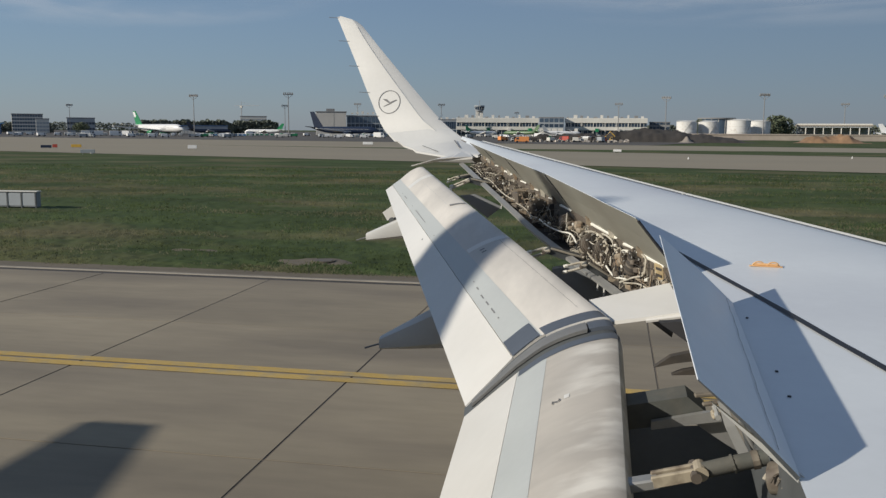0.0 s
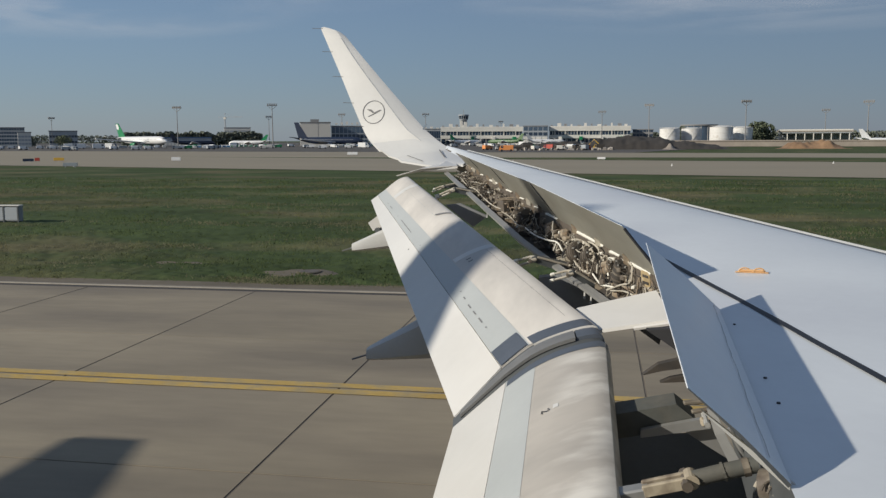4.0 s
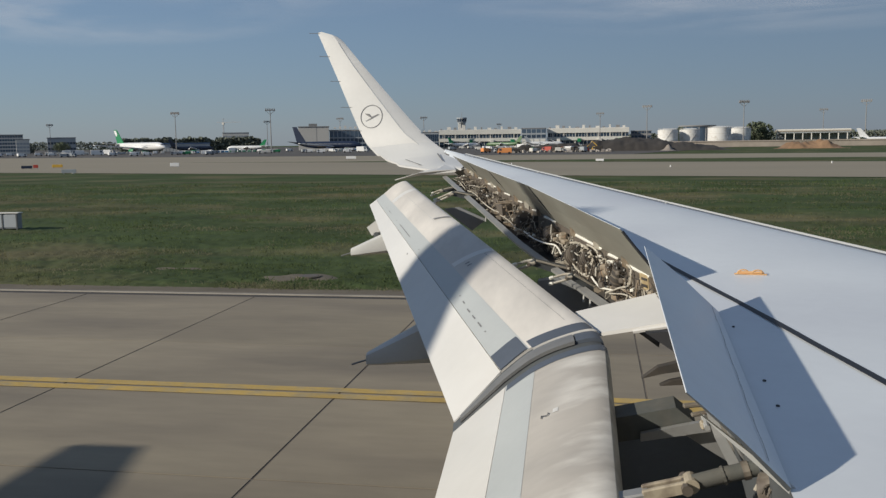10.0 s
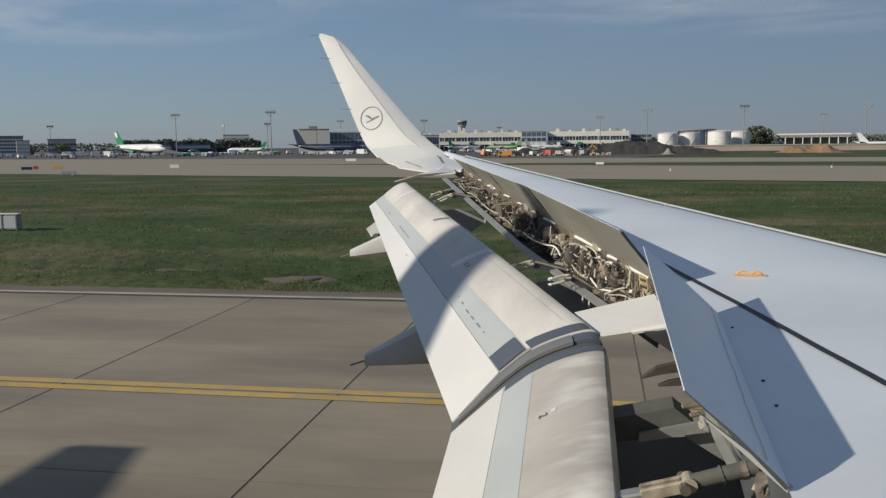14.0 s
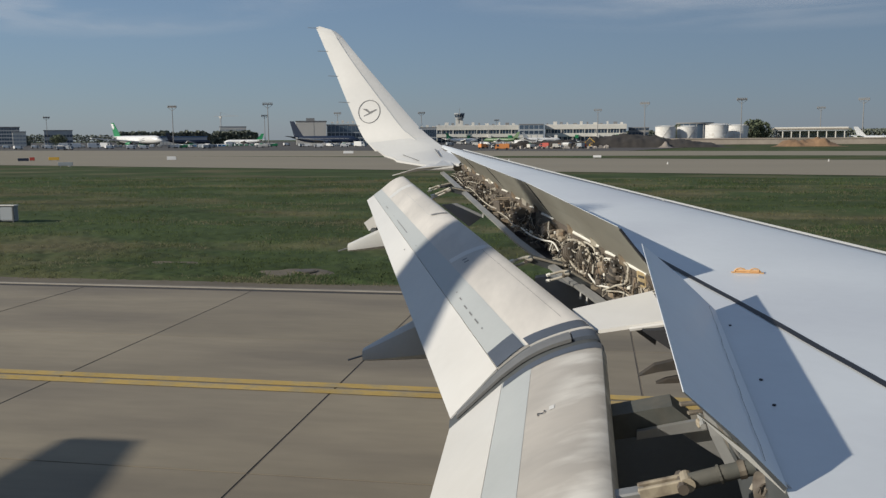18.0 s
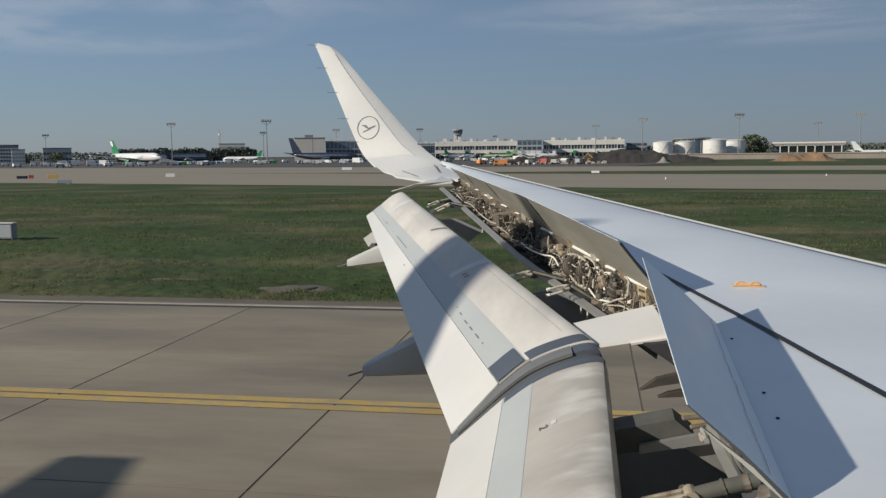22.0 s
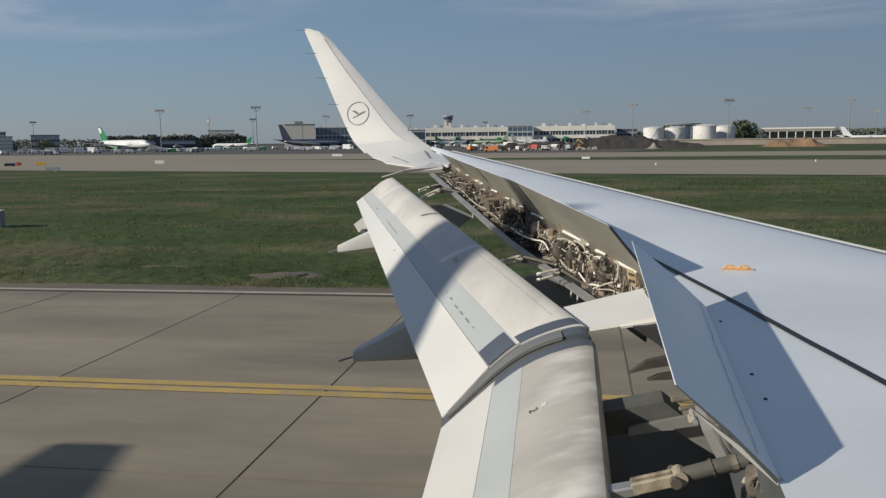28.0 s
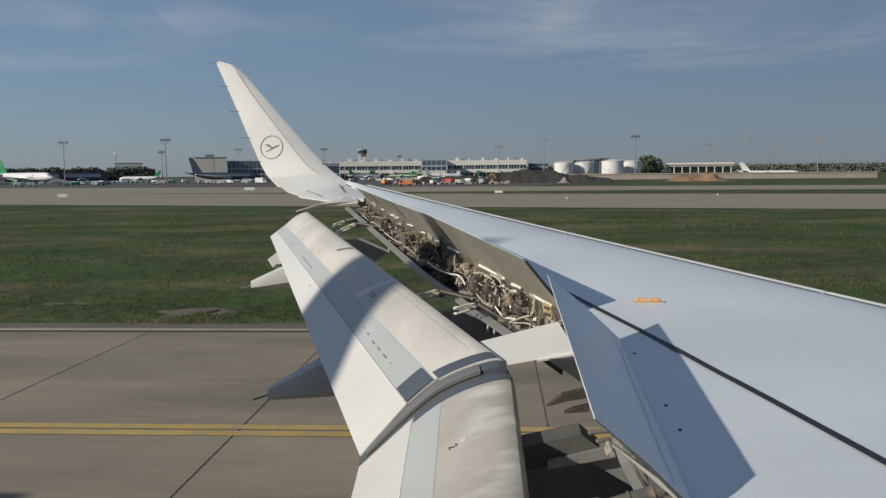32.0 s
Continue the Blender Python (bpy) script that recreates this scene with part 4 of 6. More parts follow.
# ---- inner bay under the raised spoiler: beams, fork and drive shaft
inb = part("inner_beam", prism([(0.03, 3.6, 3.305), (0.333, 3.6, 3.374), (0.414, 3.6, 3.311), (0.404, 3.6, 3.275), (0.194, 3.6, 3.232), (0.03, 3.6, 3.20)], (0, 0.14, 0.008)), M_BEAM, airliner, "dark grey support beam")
part("flange", prism([(0.19, 3.56, 3.268), (0.404, 3.56, 3.322), (0.47, 3.56, 3.335), (0.47, 3.56, 3.29), (0.40, 3.56, 3.277), (0.19, 3.56, 3.234)], (0, 0.03, 0.0)), M_METAL, inb, "lighter grey flange")
part("web", prism([(0.371, 3.62, 3.253), (0.485, 3.62, 3.283), (0.56, 3.62, 3.135)], (0, 0.02, 0.0)), M_METAL, inb, "pale grey web plate")
part("fork", boxm((-0.07, -0.014, -0.008), (0.04, 0.014, 0.008), pose(0.43, 3.60, 3.392, 0, -6, 8), 0.004), M_MUD, inb, "beige fork fitting")
part("fork", boxm((-0.05, -0.014, -0.007), (0.04, 0.014, 0.007), pose(0.44, 3.57, 3.365, 0, -10, 6), 0.004), M_MUD, inb, "brown fork fitting")
part("lug", boxm((-0.03, -0.02, -0.016), (0.03, 0.02, 0.016), pose(0.45, 3.5, 3.342, 0, -10, 6), 0.006), M_PRIMER, inb, "cream lug")
part("pin", tube([(0.44, 3.44, 3.345), (0.44, 3.56, 3.352)], 0.012, 8), M_STEEL, inb)
part("leg", loft([[Vector((x - w, y, z)), Vector((x + w, y, z + 0.006)), Vector((x + w, y + 0.02, z + 0.006)), Vector((x - w, y + 0.02, z))]
                  for x, y, z, w in ((0.425, 3.24, 3.47, 0.014), (0.455, 3.2, 3.39, 0.018), (0.512, 3.16, 3.285, 0.02))]), M_METAL, inb, "broad pale metal strut")
part("leg", tube([(0.487, 3.2, 3.42), (0.553, 3.2, 3.29)], 0.009, 8), M_METAL, inb, "thin grey strut")
# Panel below the beams, its shade given as a dark colour.
part("bay_door", prism([(0.06, 4.3, 2.97), (0.62, 4.3, 3.03), (0.86, 2.9, 2.83), (0.03, 2.9, 2.76)], (0, 0, -0.03)), M_DARKPANEL, airliner, "lower bay panel, shade put into its near-black colour")
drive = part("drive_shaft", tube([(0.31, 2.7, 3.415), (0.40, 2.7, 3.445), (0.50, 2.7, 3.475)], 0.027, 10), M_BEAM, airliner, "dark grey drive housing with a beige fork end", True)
part("rib", tube([(0.395, 2.7, 3.443), (0.403, 2.7, 3.446)], 0.031, 12), M_BEAM, drive)
part("cap", tube([(0.455, 2.7, 3.461), (0.475, 2.7, 3.467)], 0.030, 12), M_MUD, drive)
for s in (-1, 1):
    part("fork", boxm((-0.09, -0.009, -0.02), (0.07, 0.009, 0.02), pose(0.24, 2.7 + s * 0.022, 3.395, 0, -16, 0), 0.004), M_PRIMER, drive, "beige fork fitting")
part("eye", tube([(0.30, 2.665, 3.415), (0.30, 2.735, 3.415)], 0.024, 16), M_PRIMER, drive, "cream bearing eye")
part("bar", boxm((-0.16, -0.03, -0.018), (0.10, 0.03, 0.018), pose(0.08, 2.7, 3.345, 0, -14, 0), 0.006), M_METAL, drive, "pale metal bar")
part("bolt", tube([(0.285, 2.64, 3.41), (0.285, 2.76, 3.41)], 0.018, 8), M_BROWN, drive)
part("gearbox", tube([(0.50, 2.62, 3.44), (0.54, 2.60, 3.45), (0.58, 2.58, 3.46)], 0.05, 12), M_MUD, drive, "weathered brown gearbox", True)
for k in range(9):
    a = Vector((0.50 + 0.012 * k, 2.62 - 0.03 * k, 3.43 + 0.004 * k))
    arc = [a + Vector((0.03 * math.cos(q * 0.45), -0.006 * q, 0.04 * math.sin(q * 0.45))) for q in range(7)]
    part("hose", tube(spline(arc, 12), rng.choice((0.004, 0.006, 0.008)), 6), (M_HOSE, M_BROWN, M_MUD)[k % 3], drive, "", True)
# pale side rib under the inner end of the raised spoiler
part("spoiler_rib", prism([(0.27, 2.24, 3.785), (0.60, 2.24, 3.53), (0.60, 2.24, 3.49), (0.28, 2.24, 3.775)], (0, 0.02, 0)), M_FAIR, airliner, "pale side rib")
for q in ([(0.234, 3.345), (0.31, 3.405), (0.40, 3.43), (0.46, 3.435), (0.44, 3.392), (0.33, 3.372)], [(0.32, 3.312), (0.37, 3.336), (0.44, 3.352), (0.44, 3.322)]):
    part("guide_vane", prism([(x - 0.01, 4.2, z - 0.022) for x, z in q], (0, 0.05, 0.0)), M_CAVITY, airliner, "thin dark guide plate")
part("kink_bracket", prism([(0.26, 4.55, 3.47), (0.44, 4.5, 3.36), (0.46, 4.5, 3.50)], (0, 0.06, 0)), M_BLACK, airliner, "black bracket under the kink panel")
part("kink_rim", tube([(0.20, 4.66, 3.452), (0.42, 4.6, 3.505)], 0.012, 6), M_WHITE, airliner, "white rim")

# ---- fuselage with the window, tail fin and tailplane
CY, CZ, RAD = -1.66, 3.9, 1.98


def fuselage():
    bm = bmesh.new()
    zw = (4.26, 4.70)
    angs = [math.asin((z - CZ) / RAD) for z in zw]
    ring_angles = [angs[0], angs[1]] + [angs[1] + (2 * math.pi - (angs[1] - angs[0])) * i / 36 for i in range(1, 36)]
    xs = [-24, -22, -19, -16, -13, -9, -5, -2, -0.34, 0.24, 3, 8, 13, 16, 18, 19.2, 19.6]

    def radius(x):
        if x < -12:
            return max(0.12, (1 - ((-12 - x) / 12.3) ** 1.7))
        if x > 14:
            return math.sqrt(max(0.01, 1 - ((x - 14) / 5.7) ** 2))
        return 1

    shells = []
    for r0 in (RAD, RAD - 0.11):
        rows = []
        for x in xs:
            k = radius(x)
            up = (1 - k) * 1.5 if x < 0 else -(1 - k) * 0.5
            rows.append([bm.verts.new((x, CY + r0 * k * math.cos(a), CZ + up + r0 * k * math.sin(a))) for a in ring_angles])
        shells.append(rows)
    n = len(ring_angles)
    for rows in shells:
        for i in range(len(xs) - 1):
            for j in range(n):
                if j == 0 and i == 8:
                    continue
                q = (j + 1) % n
                bm.faces.new((rows[i][j], rows[i][q], rows[i + 1][q], rows[i + 1][j]))
    o, s = shells
    for a, b in (((8, 0), (8, 1)), ((8, 1), (9, 1)), ((9, 1), (9, 0)), ((9, 0), (8, 0))):
        bm.faces.new((o[a[0]][a[1]], o[b[0]][b[1]], s[b[0]][b[1]], s[a[0]][a[1]]))
    for rows in shells:
        bm.faces.new(rows[0])
        bm.faces.new(list(reversed(rows[-1])))
    return bm


part("fuselage", fuselage(), M_BODY, airliner, "white fuselage with a cabin window", True)
FIN = [(-9.56, CY, 5.53), (-15.9, CY, 11.68), (-16.3, CY, 12.06), (-17.5, CY, 12.06), (-13.9, CY, 5.6)]
part("tail_fin", prism([(x, y - 0.12, z) for x, y, z in FIN], (0, 0.24, 0)), M_BODY, airliner, "tall tail fin")
for s in (1, -1):
    st = [(-16.1, CY, 5.5), (-18.36, CY + s * 6.36, 5.7), (-18.44, CY + s * 6.42, 5.7), (-19.42, CY + s * 6.38, 5.7), (-18.95, CY, 5.5)]
    part("tailplane", prism(st, (0, 0, 0.09)), M_BODY, airliner, "swept tailplane")
    if s < 0:
        part("far_wing", prism([(4.5, CY - 1.5, 3.0), (-2.6, CY - 16.5, 4.2), (-3.9, CY - 16.5, 4.2), (-0.7, CY - 6, 3.2), (-0.7, CY - 1.5, 3.0)], (0, 0, 0.25)), M_BODY, airliner, "opposite wing")
for y in (CY - 3.8, CY + 3.8):
    for x in (0.6, -0.35):
        w = part("wheel", tube([(x, y - 0.22, 0.58), (x, y - 0.18, 0.58), (x, y + 0.18, 0.58), (x, y + 0.22, 0.58)], 0.58, 20), M_BLACK, airliner, "black tyre")
    part("gear_leg", tube([(0.1, y, 0.55), (0.1, y, 3.0)], 0.16, 10), M_METAL, airliner, "grey landing gear leg")

# ------------------------------------------------------------------ the airfield beyond
M_GLASS = mat("dark_glass", (0.035, 0.055, 0.085), 0.12, vary=0.2, scale=0.3)
M_BLUEGLASS = mat("blue_glass", (0.075, 0.11, 0.155), 0.15, vary=0.2, scale=0.3)
M_WALL = mat("beige_cladding", (0.52, 0.50, 0.46), 0.8, vary=0.06, scale=0.08, fine=0.9)
M_PALE = mat("pale_wall", (0.62, 0.60, 0.55), 0.8, vary=0.08, scale=0.1, fine=1.0)
M_SLATE = mat("slate_wall", (0.34, 0.365, 0.385), 0.7, vary=0.15, scale=0.1, fine=1.0)
M_ROOF = mat("grey_roof", (0.22, 0.22, 0.22), 0.85, vary=0.15, scale=0.1)
M_BLUEROOF = mat("blue_roof", (0.06, 0.12, 0.24), 0.7, vary=0.15, scale=0.1)
M_WALLBROWN = mat("weathered_wall", (0.27, 0.235, 0.20), 0.9, vary=0.2, scale=0.08, fine=0.6)
M_TANK = mat("tank_paint", (0.70, 0.69, 0.66), 0.6, vary=0.08, scale=0.15, other=(0.5, 0.46, 0.4), amount=-0.05)
M_SOIL = mat("dark_soil", (0.045, 0.04, 0.036), 0.98, vary=0.35, scale=0.15, fine=1.5)
M_CLAY = mat("brown_clay", (0.26, 0.16, 0.09), 0.98, vary=0.3, scale=0.15, fine=1.5)
M_POLE = mat("mast_steel", (0.25, 0.245, 0.24), 0.6, vary=0.1)
M_RED = mat("red_paint", (0.42, 0.06, 0.04), 0.5, vary=0.15)
M_GREEN = mat("green_paint", (0.015, 0.20, 0.08), 0.4, vary=0.1)
M_LIME = mat("lime_paint", (0.10, 0.17, 0.08), 0.4, vary=0.1)
M_BLUE = mat("blue_paint", (0.02, 0.14, 0.30), 0.35, vary=0.1)
M_NAVY = mat("navy_paint", (0.012, 0.022, 0.05), 0.35, vary=0.1)
M_GOLD = mat("gold_paint", (0.62, 0.38, 0.06), 0.4, vary=0.1)
# Both leaf colours are lightened and greyed to carry the haze of distance.
M_LEAF = mat("leaves", (0.105, 0.125, 0.075), 0.9, vary=0.4, scale=0.6, fine=4, island=0.35)
M_FARLEAF = mat("hazed_far_leaves", (0.135, 0.150, 0.118), 0.95, vary=0.15, scale=0.05, fine=0.4, island=0.05)
M_BARK = mat("bark", (0.08, 0.06, 0.045), 0.95, vary=0.3)


def polar(az, d):
    """A place on the ground, az degrees to the nose side of straight out, d metres away."""
    return d * math.sin(radians(az)), d * math.cos(radians(az))


def facing(az, d, extra=0.0):
    x, y = polar(az, d)
    return (x, y, 0.0), -az + extra


def jet(name, label, at, turn, length, body, fin_mat, engine, belly=None, size=1.0, tail_h=None):
    """A parked airliner: nose along +x, wheels on the ground."""
    t = thing(name, label, "airplane", at, turn, "parked airliners")
    r = length * 0.046
    cz = r * 1.75
    rings = []
    for u, k, dz in ((0, .08, .35), (.012, .3, .25), (.04, .62, .12), (.09, .92, .03), (.14, 1, 0), (.3, 1, 0), (.5, 1, 0), (.68, 1, 0), (.8, .82, -.16), (.9, .48, -.42), (.97, .2, -.62), (1, .06, -.7)):
        rings.append([Vector((length * (0.5 - u), r * k * math.cos(a * math.pi / 8), cz - dz * r + r * k * math.sin(a * math.pi / 8))) for a in range(16)])
    fus = part("fuselage", loft(rings), body, t, "", True)
    if belly:
        rr = [[Vector((p.x, p.y * 1.012, min(p.z, cz - r * 0.35) - 0.02)) for p in g] for g in rings[1:-2]]
        part("belly_band", loft(rr), belly, fus)
    for i in range(9):
        x = length * (0.34 - 0.07 * i)
        for s in (-1, 1):
            part("window_strip", boxm((x - length * 0.026, s * r * 0.975 - 0.03, cz + r * 0.20), (x + length * 0.026, s * r * 0.975 + 0.03, cz + r * 0.235)), M_SLATE, fus)
    part("cockpit_window", boxm((length * 0.445, -r * 0.5, cz + r * 0.28), (length * 0.468, r * 0.5, cz + r * 0.5)), M_GLASS, fus)
    h = (tail_h or length * 0.145)
    fx = -length * 0.5
    part("tail_fin", prism([(fx + length * .19, -.15, cz + r * .9), (fx + length * .055, -.15, cz + r * .9 + h), (fx + length * -.005, -.15, cz + r * .9 + h), (fx + length * .055, -.15, cz + r * .8)], (0, .3, 0)), fin_mat, t, "painted tail fin")
    for s in (-1, 1):
        part("tailplane", prism([(fx + length * .15, s * r * .4, cz + r * .55), (fx + length * .04, s * length * .17, cz + r * .95), (fx + length * .0, s * length * .17, cz + r * .95), (fx + length * .05, s * r * .3, cz + r * .55)], (0, 0, .25)), body, t)
        part("wing", prism([(length * .12, s * r * .7, cz - r * .6), (-length * .17, s * length * .47, cz + r * .35), (-length * .2, s * length * .47, cz + r * .35), (-length * .1, s * length * .16, cz - r * .35), (-length * .11, s * r * .7, cz - r * .6)], (0, 0, .5)), M_BODY, t)
        ey, er = s * length * .155, r * .52
        eng = part("engine", loft([[Vector((length * ex, ey + er * k * math.cos(a * math.pi / 6), cz - r * 1.05 + er * k * math.sin(a * math.pi / 6))) for a in range(12)] for ex, k in ((.125, .85), (.12, 1), (.07, 1), (.04, .75), (.02, .45))]), engine, t, "", True)
        part("intake", tube([(length * .122, ey, cz - r * 1.05), (length * .1265, ey, cz - r * 1.05)], er * .8, 12), M_BLACK, eng)
        part("main_wheel", tube([(-length * .03, s * r * 1.0 - .5, .65), (-length * .03, s * r * 1.0 + .5, .65)], .65, 12), M_BLACK, t)
        part("gear_leg", tube([(-length * .03, s * r * 1.0, .6), (-length * .03, s * r * 1.0, cz - r * .6)], .22, 8), M_METAL, t)
    part("nose_wheel", tube([(length * .37, -.3, .45), (length * .37, .3, .45)], .45, 12), M_BLACK, t)
    part("nose_gear", tube([(length * .37, 0, .4), (length * .37, 0, cz - r * .9)], .15, 8), M_METAL, t)
    return t


at, turn = facing(-29.09, 690)
j1 = jet("parked_jet", "white wide-body jet with green tail fin and green engines", at, turn - 56, 63, M_BODY, M_GREEN, M_GREEN, tail_h=10.2)
part("tail_mark", prism([(-31.5, -.2, 17.2), (-29.0, -.2, 17.2), (-27.5, -.2, 14.5), (-28.3, -.2, 12.7), (-30.1, -.2, 14.0)], (0, .36, 0)), M_BODY, j1, "white mark on the fin")
at, turn = facing(-40.5, 620)
j2 = jet("parked_jet", "blue and white wide-body jet with gold-marked tail fin", at, turn + 180 - 25, 60, M_BLUE, M_BLUE, M_BLUE, belly=M_BODY, tail_h=10.5)
part("tail_mark", prism([(-27.5, -.2, 11.0), (-29.6, -.2, 18.0), (-28.2, -.2, 14.5), (-26.8, -.2, 16.5), (-26, -.2, 13.2), (-24.4, -.2, 13.0), (-24.0, -.2, 11.0)], (0, .4, 0)), M_GOLD, j2, "gold flower-like mark")
at, turn = facing(-17.5, 640)
jet("parked_jet", "dark navy jet with a dark tail fin before the terminal", at, turn - 24, 54, M_NAVY, M_NAVY, M_NAVY, tail_h=11.0)
for az, d, ln, tn, lab, m1, m2 in ((-26.0, 760, 38, 20, "dark blue jet parked behind the service vehicles", M_NAVY, M_NAVY), (-22.6, 780, 36, 160, "white and green jet parked on the apron", M_BODY, M_GREEN), 
                                   (-6.0, 760, 36, 150, "small jet with lime-green body parked at the terminal", M_LIME, M_LIME), (-8.6, 780, 34, 35, "white and green jet parked at the terminal", M_BODY, M_GREEN),
                                   (-3.4, 800, 36, 10, "white jet with a dark grey tail parked far off", M_BODY, M_SLATE), (17.06, 560, 36, 15, "white jet with a white tail parked far off", M_BODY, M_BODY),
                                   (-13.6, 800, 34, 30, "white jet with a green tail parked at the terminal", M_BODY, M_GREEN)):
    at, turn = facing(az, d)
    jet("parked_jet", lab, at, turn + tn, ln, m1, m2, M_METAL)


def block(name, label, az0, az1, d, h, depth, wall, roof=M_ROOF, bands=(), base=0.0, cat="building", group="terminal buildings"):
    """A building that spans az0 to az1 at distance d, with rows of windows: (z0, z1, count, material)."""
    x0, y0 = polar(az0, d)
    x1, y1 = polar(az1, d)
    w = math.hypot(x1 - x0, y1 - y0)
    tn = math.degrees(math.atan2(y1 - y0, x1 - x0))
    t = thing(name, label, cat, ((x0 + x1) / 2, (y0 + y1) / 2, 0), tn, group)
    part("wall", boxm((-w / 2, 0, base), (w / 2, depth, h), None, 0.15), wall, t)
    rf = part("roof", boxm((-w / 2 - .4, -.4, h), (w / 2 + .4, depth + .4, h + .7), None, 0.1), roof, t)
    for z0, z1, n, m in bands:
        step = w / n
        for i in range(n):
            wd = part("window", boxm((-w / 2 + step * (i + .08), -.12, z0), (-w / 2 + step * (i + .92), .3, z1)), m, t)
    return t, rf, w


b, rf, w = block("terminal_building", "box-shaped beige-clad terminal wing without windows", -19.32, -17.37, 735, 19, 40, M_WALL)
part("roof_unit", boxm((-4, 8, 19.7), (3, 15, 22)), M_ROOF, rf)
part("cladding_joint", boxm((2.2, -.06, 0), (2.5, .1, 19)), M_LINE, b)
b, rf, w = block("terminal_building", "dark glass terminal wing with grey fins", -17.33, -14.96, 742, 16, 40, M_SLATE, bands=((2, 5, 9, M_GLASS), (6, 9.5, 9, M_GLASS), (10.5, 15.5, 9, M_BLUEGLASS)))
for i in range(6):
    part("roof_unit", boxm((-12 + i * 4.4, 6, 17.7), (-10 + i * 4.4, 10, 19 + (i % 3) * .6)), M_PALE, rf)
b, rf, w = block("terminal_building", "terminal hall with a curved grey front and dark glass", -14.89, -12.31, 745, 15, 36, M_ROOF, bands=((1.5, 6, 11, M_GLASS), (7, 13.5, 11, M_BLUEGLASS)))
rings = [[Vector((-w / 2 + w * .16 * k, -3 + 4 * k, 0.2)), Vector((-w / 2 + w * .16 * k, -3 + 4 * k, 14 + 5 * math.sin(k * 2.2))), Vector((-w / 2 + w * .16 * k + 2, 6, 14 + 5 * math.sin(k * 2.2))), Vector((-w / 2 + w * .16 * k + 2, 6, 0.2))] for k in (0, .3, .6, 1)]
part("curved_front", loft(rings), M_PALE, b, "curved pale metal front")
b, rf, w = block("terminal_building", "long grey terminal hall with glass front", -12.24, -10.24, 800, 14, 30, M_SLATE, bands=((1, 5, 14, M_GLASS), (6, 12.5, 14, M_GLASS)))
for i in range(9):
    part("roof_unit", boxm((-24 + i * 5.7, 4, 14.7), (-21.5 + i * 5.7, 8, 15.6 + (i * 7 % 3) * .5)), M_PALE, rf)
for a0, a1, d in ((-10.21, -4.92, 840), (-3.16, 1.97, 830)):
    b, rf, w = block("terminal_building", "long white concrete concourse with two bands of openings", a0, a1, d, 16, 24, M_PALE, M_PALE, bands=((8.6, 12.2, 26, M_GLASS), (0.6, 5.2, 18, M_GLASS)))
    part("fascia", boxm((-w / 2 - .5, -1.2, 12.2), (w / 2 + .5, 0, 16.4)), M_PALE, b, "pale concrete fascia")
    part("fascia", boxm((-w / 2 - .5, -1.6, 5.4), (w / 2 + .5, 0, 8.4)), M_PALE, b, "pale concrete fascia")
    for i in range(7):
        part("column", boxm((-w / 2 + w * (i + .4) / 7, -1.0, 0), (-w / 2 + w * (i + .4) / 7 + .6, -.2, 12.3)), M_PALE, b)
    for i in range(12):
        part("roof_unit", boxm((-w / 2 + w * i / 12 + 1, 4, 16.7), (-w / 2 + w * i / 12 + 1 + 1.5 + (i * 5 % 3), 8, 17.9 + (i * 7 % 4) * .55)), M_PALE if i % 2 else M_ROOF, rf)
    for i in range(4):
        jb = part("jet_bridge", boxm((-w / 2 + w * (i + .5) / 4, -26, 4.0), (-w / 2 + w * (i + .5) / 4 + 3, -1.3, 7)), M_GREEN if i % 2 else M_PALE, b, "boarding bridge")
        part("bridge_leg", boxm((-w / 2 + w * (i + .5) / 4 + 1, -22, 0), (-w / 2 + w * (i + .5) / 4 + 2, -20, 4)), M_METAL, jb)
b, rf, w = block("terminal_building", "dark blue glass link building", -4.85, -3.27, 815, 16.5, 24, M_SLATE, bands=((2, 7, 4, M_PALE), (8, 11, 5, M_GLASS), (12.5, 16, 5, M_BLUEGLASS)))
b, rf, w = block("terminal_building", "grey office block with rows of windows", 2.12, 3.39, 850, 13, 24, M_ROOF, bands=((3, 5, 6, M_GLASS), (7, 9, 6, M_GLASS), (11, 13, 6, M_GLASS)))
# round blue glass hall
x, y = polar(6.18, 900)
t = thing("terminal_building", "round blue glass hall with a grey roof", "building", (x, y, 0), 0, "terminal buildings")
part("drum", tube([(0, 0, 0), (0, 0, 17)], 17, 32), M_BLUEGLASS, t, "blue glass drum", True)
part("roof", tube([(0, 0, 17), (0, 0, 18.2)], 18, 32), M_ROOF, t, "", True)
for k in range(16):
    part("mullion", boxm((-.2, -.2, 0), (.2, .2, 17), pose(17 * math.cos(k * math.pi / 8), 17 * math.sin(k * math.pi / 8), 0)), M_PALE, t)
block("terminal_building", "low white service building", 3.74, 4.97, 860, 9, 20, M_PALE, bands=((3, 5, 8, M_SLATE), (6.5, 8.5, 8, M_GLASS)))
# buildings towards the tail side
block("hotel_building", "blue-grey office tower block with white end wall", -37.23, -35.56, 900, 17, 24, M_PALE, bands=tuple((2 + 3.2 * i, 4.0 + 3.2 * i, 12, M_BLUEGLASS) for i in range(5)), group="distant blocks")
block("office_building", "white block with rows of windows", -35.95, -35.23, 820, 12, 18, M_PALE, bands=((2, 3.5, 4, M_SLATE), (5, 6.5, 4, M_SLATE), (8, 9.5, 4, M_SLATE)), group="distant blocks")
